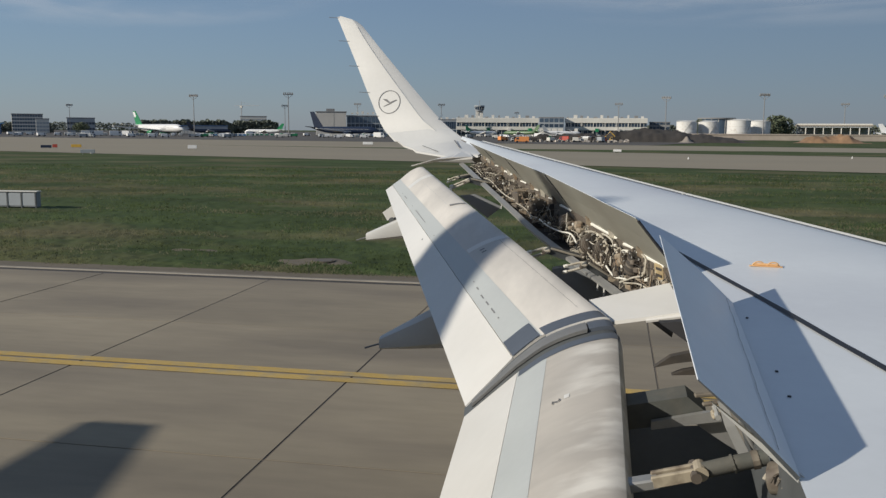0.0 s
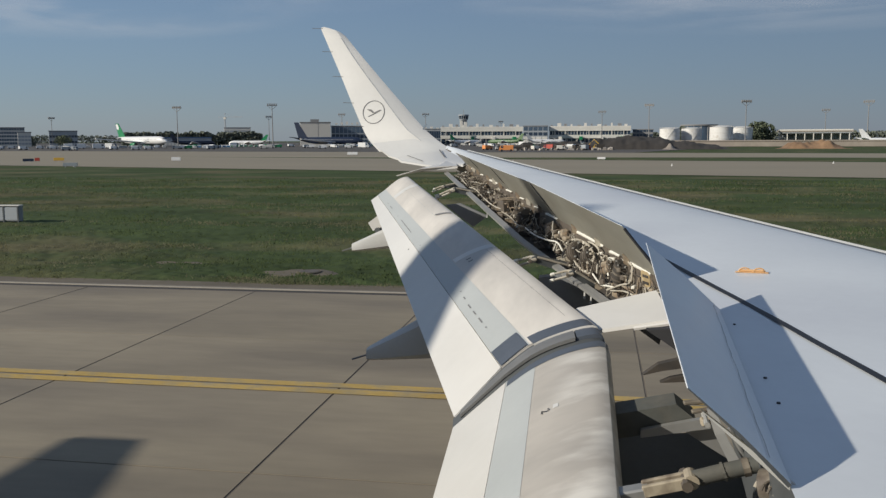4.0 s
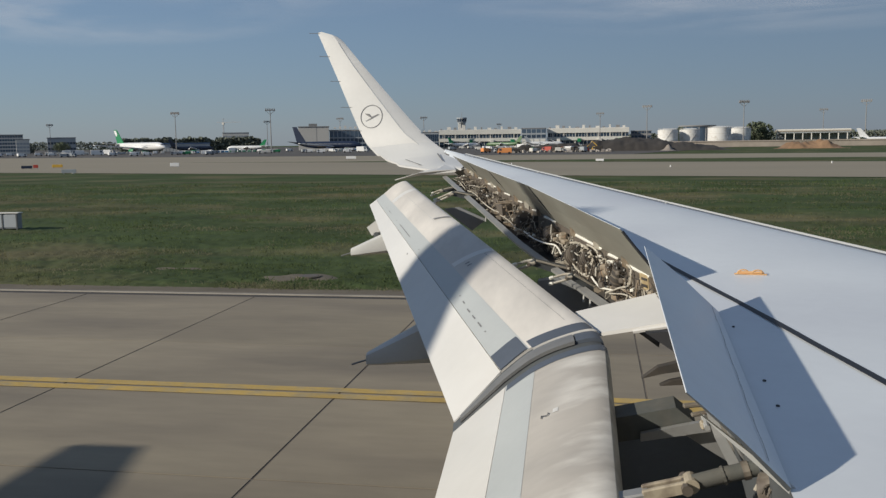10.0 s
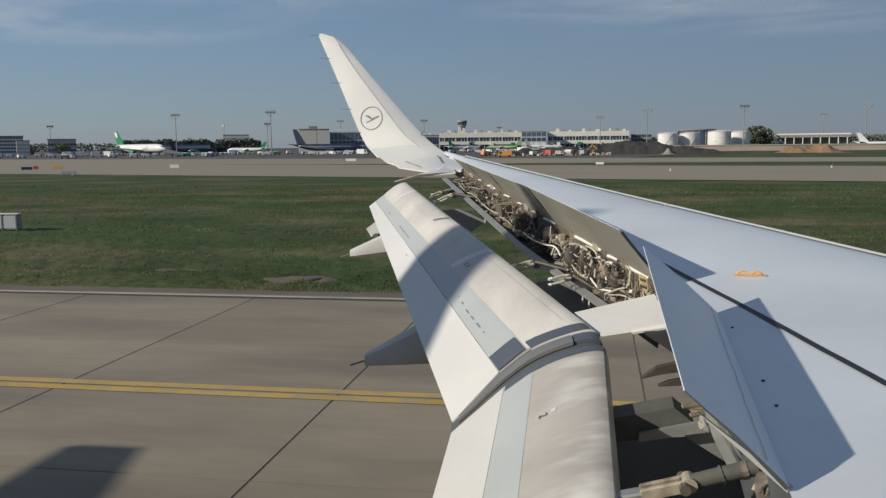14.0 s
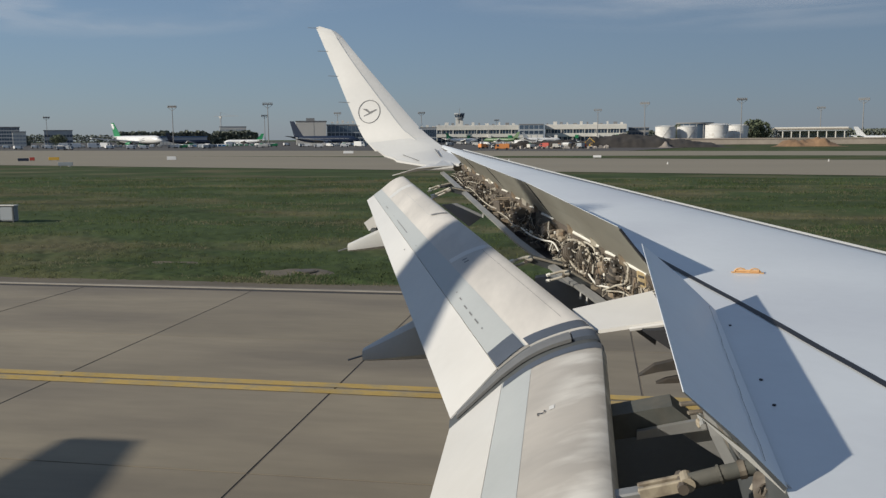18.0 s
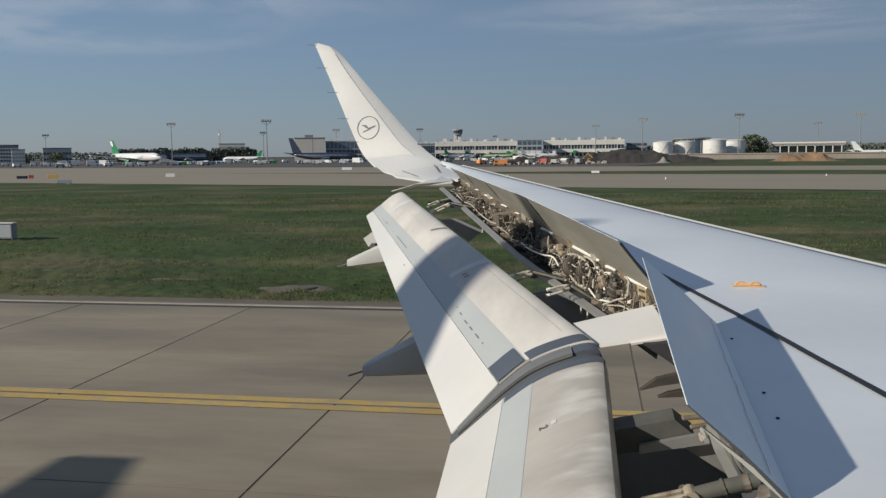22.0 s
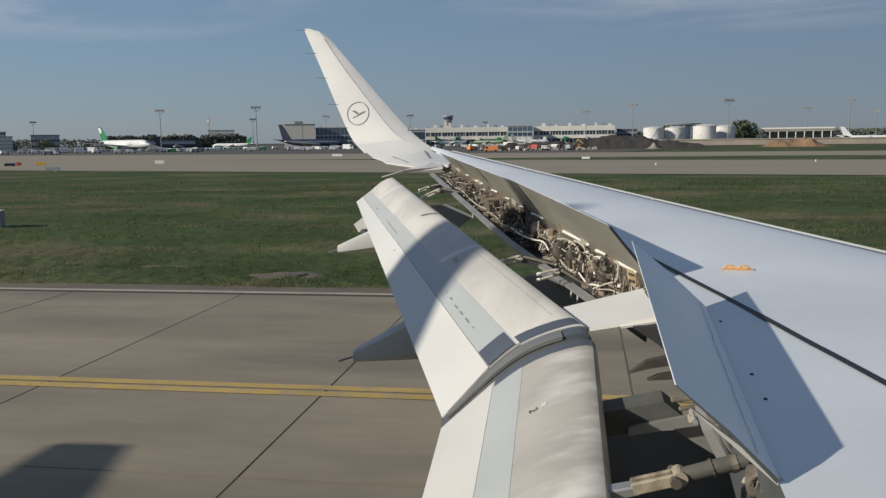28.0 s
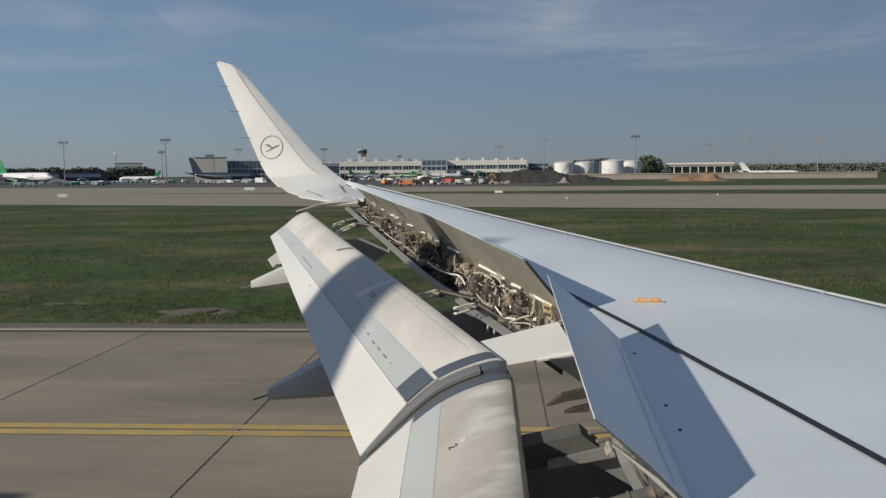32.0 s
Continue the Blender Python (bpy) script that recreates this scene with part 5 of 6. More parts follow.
block("office_building", "dark stepped block with flat roofs", -34.27, -32.7, 860, 13.5, 22, M_SLATE, bands=((3, 5, 9, M_GLASS), (8, 10, 9, M_GLASS)), group="distant blocks")
block("office_building", "white block beyond the trees", -24.08, -22.44, 1100, 20, 18, M_PALE, bands=((11, 13, 5, M_SLATE), (15, 17, 5, M_SLATE)), group="distant blocks")
block("cargo_shed", "long low shed with a blue roof", -47.5, -37.8, 700, 6.5, 25, M_BLUEROOF, M_BLUEROOF, bands=((.5, 4, 12, M_PALE),), group="sheds")
block("cargo_shed", "long low shed with a blue-grey roof", -27.71, -24.87, 800, 7.0, 25, M_SLATE, M_BLUEROOF, bands=((.5, 3, 14, M_PALE),), group="sheds")
# control tower
x, y = polar(-8.73, 930)
t = thing("control_tower", "grey control tower with a wide glazed cab", "tower", (x, y, 0), 8)
for k in (-2.3, 2.3):
    part("shaft", boxm((k - 1.6, -2.2, 0), (k + 1.6, 2.2, 25), None, .2), M_PALE, t, "pale concrete shaft")
part("core", boxm((-.9, -1.8, 0), (.9, 1.8, 25)), M_SLATE, t)
part("collar", tube([(0, 0, 24.6), (0, 0, 25.6), (0, 0, 26.4)], 4.0, 12, taper=4.9), M_SLATE, t)
part("cab", tube([(0, 0, 26.4), (0, 0, 29.6)], 4.7, 12, taper=5.2), M_GLASS, t, "dark glazed cab")
part("cab_roof", tube([(0, 0, 29.6), (0, 0, 30.8)], 5.6, 12), M_SLATE, t)
for k in range(12):
    a = k * math.pi / 6
    part("mullion", tube([(4.75 * math.cos(a), 4.75 * math.sin(a), 26.4), (5.25 * math.cos(a), 5.25 * math.sin(a), 29.6)], .12, 5), M_PALE, t)
part("antenna", tube([(0, 0, 30.7), (0, 0, 36)], .2, 6), M_POLE, t)


# ---- lighting masts
def mast():
    t = thing("light_mast", "tall steel floodlight mast with a wide lamp head", "light mast", group="floodlight masts")
    part("pole", tube([(0, 0, 0), (0, 0, 15), (0, 0, 29.5)], .42, 8, taper=.24), M_POLE, t)
    part("platform", boxm((-3.6, -.6, 29), (3.6, .6, 29.5)), M_POLE, t)
    for s in (-1, 1):
        part("brace", tube([(0, 0, 26.5), (s * 3.2, 0, 29)], .14, 6), M_POLE, t)
    for i in range(6):
        part("lamp", boxm((-3.4 + i * 1.22, -.75, 29.5), (-2.6 + i * 1.22, .35, 30.5), None, .1), M_POLE, t, "square floodlight")
    part("rail", boxm((-3.6, -.05, 30.7), (3.6, .05, 30.8)), M_POLE, t)
    return t


first = mast()
MASTS = [(-26.9, 700, 1), (-21.28, 900, 0.95), (-21.06, 640, 1), (-16.64, 820, 0.95), (-34.09, 860, 0.85), (-11.21, 820, 0.95), (0.18, 780, 0.95), (3.11, 640, 0.95), (8.93, 600, 0.95), (13.44, 760, 0.9), (15.73, 640, 0.95), (17.18, 900, 0.9), (-6.32, 1100, 0.9), (-38.65, 760, 1), (19.73, 700, 0.95)]
for i, (az, d, k) in enumerate(MASTS):
    x, y = polar(az, d)
    m = pose(x, y, 0, 0, 0, -az + (i * 37 % 50 - 25)) @ Matrix.Diagonal((k, k, k, 1))
    if i == 0:
        first.matrix_basis = m
    else:
        c_ = copy_thing(first, pose(x, y, 0, 0, 0, -az + (i * 37 % 50 - 25)))
        c_.scale = (k, k, k)

# ---- storage tanks
def tank():
    t = thing("storage_tank", "round white fuel storage tank with a railed roof", "tank", group="fuel tanks")
    part("shell", tube([(0, 0, 0), (0, 0, 4), (0, 0, 8), (0, 0, 12)], 7.6, 32), M_TANK, t, "", True)
    part("roof", tube([(0, 0, 12), (0, 0, 13.1)], 7.6, 32, taper=2.0), M_TANK, t, "", True)
    for z in (4, 8, 11.9):
        part("girder", tube([(0, 0, z), (0, 0, z + .25)], 7.72, 32), M_PALE, t, "", True)
    part("rail", tube([(7.4 * math.cos(a * math.pi / 12), 7.4 * math.sin(a * math.pi / 12), 13.0) for a in range(25)], .06, 5), M_PALE, t)
    stair = [(7.8 * math.cos(a), 7.8 * math.sin(a), 12 * k / 8) for k, a in ((k, -2.6 + .13 * k) for k in range(9))]
    part("stair", tube(stair, .16, 5), M_METAL, t)
    return t


tk = tank()
for i, (az, d, k) in enumerate(((4.41, 690, 1), (5.73, 700, 1), (7.51, 640, 1.03), (8.69, 660, 1))):
    x, y = polar(az, d)
    if i == 0:
        tk.matrix_basis = pose(x, y, 0, 0, 0, 20)
    else:
        c_ = copy_thing(tk, pose(x, y, 0, 0, 0, 20 + i * 25))
        c_.scale = (k, k, k)

# ---- open shed and low wall on the nose side
x, y = polar(12.87, 700)
t = thing("open_shed", "long open shed with a thick white roof on posts", "shed", (x, y, 0), -14, "sheds")
part("roof", boxm((-26, 0, 9), (26, 16, 11.0), None, .2), M_PALE, t, "thick pale roof slab")
part("stripe", boxm((-26.1, -.08, 9.3), (26.1, .02, 10.1)), M_WALLBROWN, t, "dull red-brown stripe")
part("ceiling_edge", boxm((-25, .6, 8.2), (25, 15, 9)), M_SLATE, t)
for i in range(9):
    part("post", boxm((-25 + i * 6, 1, 0), (-24.3 + i * 6, 1.7, 8.3)), M_PALE, t)
part("rear_wall", boxm((-25, 14, 0), (25, 14.6, 8.3)), M_SLATE, t)
block("boundary_wall", "long low grey concrete wall", 4.09, 23.0, 520, 2.9, .4, M_WALLBROWN, M_WALLBROWN, cat="wall", group="walls")

# ---- heaps of soil
def heap(label, az0, az1, d, h, depth, material, seed, peaks):
    x0, y0 = polar(az0, d)
    x1, y1 = polar(az1, d)
    w = math.hypot(x1 - x0, y1 - y0)
    tn = math.degrees(math.atan2(y1 - y0, x1 - x0))
    bm = bmesh.new()
    nx, ny = 120, 16
    g = []
    for i in range(nx + 1):
        u = i / nx
        row = []
        for j in range(ny + 1):
            v = j / ny
            env = max(0, sum(a * math.exp(-((u - c) / s) ** 2) for c, s, a in peaks)) * min(1, 8 * u, 8 * (1 - u))
            z = h * env * math.sin(math.pi * v) ** 0.8
            z += (noise.noise(Vector((u * w / 6, v * 4, seed))) * 1.3 + noise.noise(Vector((u * w / 2, v * 9, seed))) * 0.7) * min(1, z / 1.5)
            row.append(bm.verts.new(((u - .5) * w, (v - .5) * depth, z - 0.03)))
        g.append(row)
    for i in range(nx):
        for j in range(ny):
            bm.faces.new((g[i][j], g[i + 1][j], g[i + 1][j + 1], g[i][j + 1]))
    ob = obj("soil_mound", bm, material, True)
    ob.matrix_world = pose((x0 + x1) / 2, (y0 + y1) / 2, 0, 0, 0, tn)
    return tagged(ob, label, "soil heap", "soil heaps")


heap("long heap of dark loose soil beside the apron", -3.82, 8.6, 400, 5.4, 26, M_SOIL, 3.1, ((.07, .05, .4), (.18, .06, .6), (.30, .06, .7), (.41, .08, .85), (.52, .08, .8), (.63, .07, .75), (.75, .06, .55), (.87, .06, .4)))
heap("low heap of dark soil", -6.77, 0.18, 430, 3.4, 16, M_SOIL, 7.7, ((.3, .2, .7), (.65, .2, .9)))
heap("heap of brown clay", 10.71, 15.0, 420, 4.0, 18, M_CLAY, 9.3, ((.3, .2, .7), (.65, .16, .9)))
heap("small heap of pale gravel", 3.81, 5.07, 385, 2.0, 10, M_WALLBROWN, 5.2, ((.5, .22, 1),))


# ---- trees
def tree(name, label, az, d, h, spread, seed, trunk=True):
    r = random.Random(seed)
    x, y = polar(az, d)
    t = thing(name, label, "tree", (x, y, 0), 0, "trees")
    wood = tube([(0, 0, 0), (.2, 0, h * .3), (.1, .2, h * .7)], h * .03, 7, taper=h * .012)
    for k in range(6):
        a = r.random() * 6.28
        tube([(0.1, 0, h * (.25 + .07 * k)), (math.cos(a) * spread * .6, math.sin(a) * spread * .6, h * (.5 + .07 * k))], h * .012, 5, wood, taper=h * .004)
    part("trunk", wood, M_BARK, t)
    bm = bmesh.new()
    for k in range(900):
        while True:
            p = Vector((r.uniform(-1, 1), r.uniform(-1, 1), r.uniform(-1, 1)))
            if p.length < 1 and noise.noise(p * 2.2 + Vector((seed, 0, 0))) > -0.12:
                break
        c = Vector((p.x * spread, p.y * spread, h * .58 + p.z * h * .42))
        s = h * r.uniform(.025, .06)
        n = Vector((r.gauss(0, 1), r.gauss(0, 1), r.gauss(0, 1))).normalized()
        u = n.orthogonal().normalized() * s
        v = n.cross(u)
        bm.faces.new([bm.verts.new(c + q) for q in (u, v * .8, -u, -v * .8)])
    part("crown", bm, M_LEAF, t)
    return t


for i, (az, d, h, s) in enumerate(((9.46, 690, 17, 6), (10.15, 700, 16, 7), (9.82, 720, 18, 6), (5.18, 760, 15, 4), (-33.41, 800, 10, 6), (-33.66, 780, 9, 5))):
    tree("tree", "dense dark green broad-leaved tree", az, d, h, s, 20 + i)


def wood_belt(label, az0, az1, d, h, n, seed, material=M_FARLEAF):
    """A far belt of woodland: many small leafy clumps with an uneven top."""
    r = random.Random(seed)
    bm = bmesh.new()
    for k in range(n):
        az = r.uniform(az0, az1)
        top = h * (0.8 + 0.22 * noise.noise(Vector((az * 1.4, seed, 0))) + 0.16 * noise.noise(Vector((az * 6, seed, 3))))
        x, y = polar(az, d + r.uniform(-25, 25))
        z = top * r.random() ** 0.7
        s = h * r.uniform(.05, .11)
        nn = Vector((r.gauss(0, 1), r.gauss(0, 1), r.gauss(0, 1))).normalized()
        u = nn.orthogonal().normalized() * s
        v = nn.cross(u)
        bm.faces.new([bm.verts.new(Vector((x, y, max(z, s * .5))) + q) for q in (u, v, -u, -v)])
    return tagged(obj("woodland", bm, material), label, "woodland", kind="stuff")


wood_belt("dark belt of trees behind the apron", -30.2, -21.74, 900, 15, 24000, 2)
wood_belt("low trees beyond the sheds", -42, -35, 1000, 12, 8000, 4)
wood_belt("far belt of forest on the horizon, haze put into its colour", 0, 30, 1900, 22, 16000, 5)
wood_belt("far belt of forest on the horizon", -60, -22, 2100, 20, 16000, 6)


# ---- vehicles and airfield clutter
def van(name, label, at, turn, length, h, paint, cargo=None, cat="van"):
    t = thing(name, label, cat, at, turn, "service vehicles")
    w = 2.2
    cab = length * .3
    part("body", boxm((-length / 2, -w / 2, .5), (length / 2 - cab, w / 2, h), None, .12), cargo or paint, t)
    pr = prism([(length / 2 - cab, -w / 2, .5), (length / 2, -w / 2, .5), (length / 2, -w / 2, h * .5), (length / 2 - cab * .35, -w / 2, h * .92), (length / 2 - cab, -w / 2, h * .92)], (0, w, 0))
    part("cab", pr, paint, t)
    part("windscreen", prism([(length / 2 + .01, -w * .42, h * .52), (length / 2 - cab * .33, -w * .42, h * .9), (length / 2 - cab * .33, w * .42, h * .9), (length / 2 + .01, w * .42, h * .52)], (.03, 0, .02)), M_GLASS, t)
    for s in (-1, 1):
        part("side_window", boxm((length / 2 - cab * .95, s * w / 2 - .03, h * .55), (length / 2 - cab * .4, s * w / 2 + .03, h * .85)), M_GLASS, t)
        for x in (-length * .32, length * .32):
            part("wheel", tube([(x, s * w / 2 - .15, .45), (x, s * w / 2 + .1, .45)], .45, 10), M_BLACK, t)
    return t


vr = random.Random(5)
for i in range(96):
    az = vr.uniform(-38, -3) if i < 88 else vr.uniform(8, 22)
    d = vr.uniform(470, 640) if az < 4 else vr.uniform(540, 600)
    p = vr.choice((M_BODY, M_BODY, M_BODY, M_BODY, M_BODY, M_PALE, M_PALE, M_PALE, M_SLATE, M_SLATE, M_SLATE, M_GREEN))
    nm = {M_BODY: "white", M_PALE: "off-white", M_ORANGE: "orange", M_RED: "red", M_SLATE: "dark grey", M_LIME: "lime-green", M_BLUE: "blue", M_GREEN: "green"}[p]
    at, turn = facing(az, d)
    big = vr.random() < .14
    van("service_truck" if big else "service_van", nm + (" apron truck with a box body" if big else " apron service van"), at, turn + vr.choice((0, 180, 20, -30, 90)), 7 if big else 4.5, 3.2 if big else 2.0, p, M_BODY if big else None, "truck" if big else "van")
at, turn = facing(-5.95, 330)
van("dump_truck", "orange dump truck by the earthworks", at, turn + 180, 5.4, 2.4, M_ORANGE, M_ORANGE, "truck")
for az, d, p, lab in ((-3.16, 372, M_RED, "red excavator cab and carrier at the soil heap"), (-2.5, 370, M_ORANGE, "orange loader at the soil heap"), (-0.9, 374, M_RED, "red construction truck at the soil heap"), (-1.85, 376, M_PALE, "white construction cabin at the soil heap"),
                      (-4.37, 371, M_GREEN, "green construction truck at the soil heap"), (0.0, 374, M_GOLD, "yellow loader at the soil heap")):
    at, turn = facing(az, d)
    t = van("construction_truck", lab, at, turn + vr.choice((0, 180, 30, 150)), 4.6, 2.4, p, vr.choice((p, M_BODY, M_SOIL)), "truck")
    if p is M_GOLD:
        part("boom", tube([(0, 0, 2.5), (2.0, 0, 4.4), (4.2, 0, 2.0)], .22, 6), p, t)

for i in range(14):
    az = vr.uniform(-7.5, -.5)
    p = vr.choice((M_RED, M_BODY, M_PALE, M_SOIL, M_ORANGE, M_SLATE, M_PALE))
    nm = {M_RED: "red", M_BODY: "white", M_PALE: "off-white", M_SOIL: "mud-black", M_ORANGE: "orange", M_SLATE: "grey"}[p]
    at, turn = facing(az, vr.uniform(364, 384))
    van("construction_truck", nm + " construction vehicle among the rubble", at, turn + vr.choice((0, 180, 40, 140)), vr.uniform(2.8, 4.2), vr.uniform(1.6, 2.3), p, vr.choice((p, M_SOIL)), "truck")

# baggage carts and cargo containers in rows before the terminals
def cart(paint, cover):
    t = thing("baggage_cart", "small covered baggage cart on the apron", "cart", group="baggage carts")
    part("bed", boxm((-1.3, -.7, .35), (1.3, .7, .5)), M_METAL, t)
    part("cover", boxm((-1.3, -.7, .5), (1.3, .7, 1.75), None, .06), paint, t)
    part("curtain", boxm((-1.1, -.73, .6), (1.1, -.69, 1.5)), cover, t)
    for x in (-.9, .9):
        for y in (-.6, .6):
            part("wheel", tube([(x, y - .08, .22), (x, y + .08, .22)], .22, 8), M_BLACK, t)
    return t


def container():
    t = thing("cargo_container", "silver air cargo container on the apron", "container", group="cargo containers")
    part("shell", prism([(-1.0, -.75, .1), (1.0, -.75, .1), (1.0, -.75, 1.65), (-.6, -.75, 1.65), (-1.0, -.75, 1.1)], (0, 1.5, 0)), M_FAIR, t)
    part("door", boxm((-.7, -.78, .2), (.9, -.74, 1.5)), M_PALE, t)
    part("base", boxm((-1.05, -.8, 0), (1.05, .8, .1)), M_METAL, t)
    return t


kinds = [cart(M_BODY, M_BLUE), cart(M_PALE, M_SLATE), container(), cart(M_BODY, M_GREEN)]
cr = random.Random(21)
used = set()
for az0, n, d in ((-31.2, 9, 600), (-25.6, 7, 560), (-24.2, 8, 610), (-19.0, 9, 600), (-17.2, 8, 620), (-15.0, 8, 640), (-12.6, 6, 660), (-5.8, 9, 640), (-3.4, 9, 660), (-1.0, 7, 650), (1.2, 7, 660), (-34.2, 8, 620)):
    k = cr.randrange(4)
    for i in range(n):
        az = az0 + i * .29 + cr.uniform(-.04, .04)
        (x, y, z), tn = facing(az, d + cr.uniform(-4, 4))
        m = pose(x, y, 0, 0, 0, tn + cr.uniform(-12, 12))
        if k not in used:
            used.add(k)
            kinds[k].matrix_basis = m
        else:
            copy_thing(kinds[k], m)
for k in range(4):
    if k not in used:
        x, y = polar(-21 + k, 630)
        kinds[k].matrix_basis = pose(x, y, 0)


# boarding stairs
def stairs(az, d, turn):
    (x, y, z), tn = facing(az, d)
    t = thing("boarding_stairs", "mobile white boarding stairs on the apron", "stairs", (x, y, 0), tn + turn, "boarding stairs")
    part("ramp", prism([(-3, -.8, .9), (3, -.8, 4.6), (3, -.8, 4.2), (-3, -.8, .5)], (0, 1.6, 0)), M_PALE, t)
    part("platform", boxm((3, -.9, 4.2), (4.4, .9, 4.6)), M_METAL, t)
    for s in (-.85, .85):
        part("handrail", prism([(-3, s - .03, 2.0), (4.4, s - .03, 6.3), (4.4, s - .03, 6.0), (-3, s - .03, 1.7)], (0, .06, 0)), M_BODY, t)
    part("chassis", boxm((-3.2, -1, .35), (3.6, 1, .8)), M_SLATE, t)
    for wx in (-2.2, 2.4):
        for s in (-1, 1):
            part("wheel", tube([(wx, s - .12, .4), (wx, s + .12, .4)], .4, 10), M_BLACK, t)


for az, d, tn in ((-29.0, 640, 0), (-18.3, 690, 180), (-7.8, 700, 0), (-2.6, 700, 180), (0.4, 690, 20), (-14.3, 690, 0)):
    stairs(az, d, tn)

# tower crane far behind the terminals, haze put into its slate colour
x, y = polar(-24.0, 1150)
t = thing("tower_crane", "distant tower crane above the roofs, slate grey for haze", "crane", (x, y, 0), 0)
part("mast", boxm((-.6, -.6, 0), (.6, .6, 34)), M_SLATE, t)
part("jib", boxm((-9, -.3, 34), (24, .3, 34.6)), M_SLATE, t)
part("cab", boxm((-1.4, -1.2, 31.5), (1.4, 1.2, 34)), M_PALE, t)
part("tie", tube([(0, 0, 39), (18, 0, 34.5)], .12, 5), M_SLATE, t)
part("apex", boxm((-.3, -.3, 34), (.3, .3, 39)), M_SLATE, t)

# rubble among the machines
r = random.Random(8)
bm = bmesh.new()
for i in range(260):
    x, y = polar(r.uniform(-5.66, 0.9), r.uniform(362, 384))
    s = r.uniform(.2, .9)
    m = pose(x, y, s * .3, r.uniform(0, 90), r.uniform(0, 90), r.uniform(0, 90))
    box(bm, (-s, -s * .7, -s * .5), (s, s * .7, s * .5), m)
tagged(obj("rubble", bm, mat("rubble", (0.3, 0.27, 0.24), 0.9, vary=0.3, scale=0.4, island=0.6)), "scattered grey rubble in front of the soil heap", "rubble", kind="stuff")


# ---- signs along the runway
def sign(label, x, y, w, h, face, turn=0.0, legs=True):
    t = thing("airfield_sign", label, "sign", (x, y, 0), turn, "airfield signs")
    part("panel", boxm((-w / 2, -.12, .25), (w / 2, .12, .25 + h), None, .02), face, t)
    for s in (-.35, .35):
        part("leg", boxm((s * w - .05, -.06, 0), (s * w + .05, .06, .3)), M_METAL, t)
    return t


for az, d, w, h, m, lab in ((-27.07, 200, 1.9, .75, M_BODY, "white airfield sign panel beside the runway"), (-35.47, 210, 2.2, .6, M_NAVY, "black airfield sign panel beside the runway"),
                            (-33.81, 215, 2.2, .65, M_GOLD, "yellow airfield sign panel beside the runway"), (-34.99, 214, 1.0, .7, M_RED, "small red airfield sign panel beside the runway"),
                            (-15.99, 262, 3.0, .75, M_BODY, "white airfield sign panel beside the runway"), (-33.2, 165, 2.4, .6, M_SLATE, "dark box-shaped airfield sign in the grass"),
                            (0.18, 190, 1.7, .45, M_BODY, "white airfield sign panel beside the runway")):
    x, y = polar(az, d)
    sign(lab, x, y, w, h, m, -az * .6)
for az, d in ((-5.5, 175), (4.6, 150), (14, 170), (-33, 170), (-13, 260)):
    x, y = polar(az, d)
    t = thing("edge_light", "small white edge light marker on the grass", "edge light", (x, y, 0), 0, "edge lights")
    part("base", tube([(0, 0, -.05), (0, 0, .10)], .16, 10), M_PALE, t)
    part("lamp", tube([(0, 0, .10), (0, 0, .38)], .09, 10, taper=.06), M_BODY, t)
# box-shaped sign in the grass, seen from its panelled back, greys darkened as shade
t = thing("airfield_sign", "panelled back of a box-shaped sign in the grass, shade in its blue-grey", "sign", (-33.0, 43.4, -.03), 6, "airfield signs")
case = part("case", boxm((-1.32, -.2, .12), (1.32, .2, .98), None, .03), M_COVER, t)
for k in range(3):
    part("panel", boxm((-1.22 + k * .83, -.225, .2), (-.44 + k * .83, -.19, .9), None, .01), M_SLATE, case, "flat panel, shade in its blue-grey")
for k in range(4):
    part("post", boxm((-1.29 + k * .83, -.245, .0), (-1.21 + k * .83, -.19, .96)), M_DARK, case, "dark frame post")
part("lid", boxm((-1.36, -.26, .97), (1.36, .24, 1.03), None, .02), M_PALE, case)
part("base", boxm((-1.3, -.3, -.06), (1.3, .3, .03)), M_KERB, t, "low concrete base")

# ------------------------------------------------------------------ taxiway surface
pav = thing("pavement", "taxiway of large weathered concrete slabs with tar-filled joints", "pavement")
pav["kind"] = "structure"


def slab_mesh(w, l, name):
    bm = boxm((-w / 2, -l / 2, -.03), (w / 2, l / 2, 0.0))
    me = bpy.data.meshes.new(name)
    bm.to_mesh(me)
    bm.free()
    me.materials.append(M_CONC)
    return me


ROWS = [(-42.5, -34.9), (-34.9, -27.3), (-27.3, -19.7), (-19.7, -12.1), (-12.1, -4.5), (-4.5, 3.1), (3.1, 10.7), (10.7, 18.4), (18.4, EDGE - .84)]
for y0, y1 in ROWS:
    me = slab_mesh(5.458, y1 - y0 - .03, "slab")
    for i in range(-17, 12):
        s = new("slab", me)
        s.parent = pav
        s.location = (i * 5.5 - 1.85, (y0 + y1) / 2, random.uniform(-.0015, .0015))
part("drain", boxm((-150, EDGE - .83, -.06), (120, EDGE - .51, -.004)), M_CAVITY, pav, "dark drain gap along the slabs")
part("kerb", boxm((-150, EDGE - .5, -.03), (120, EDGE - .3, .012), None, .01), M_KERB, pav, "low pale concrete edge strip")
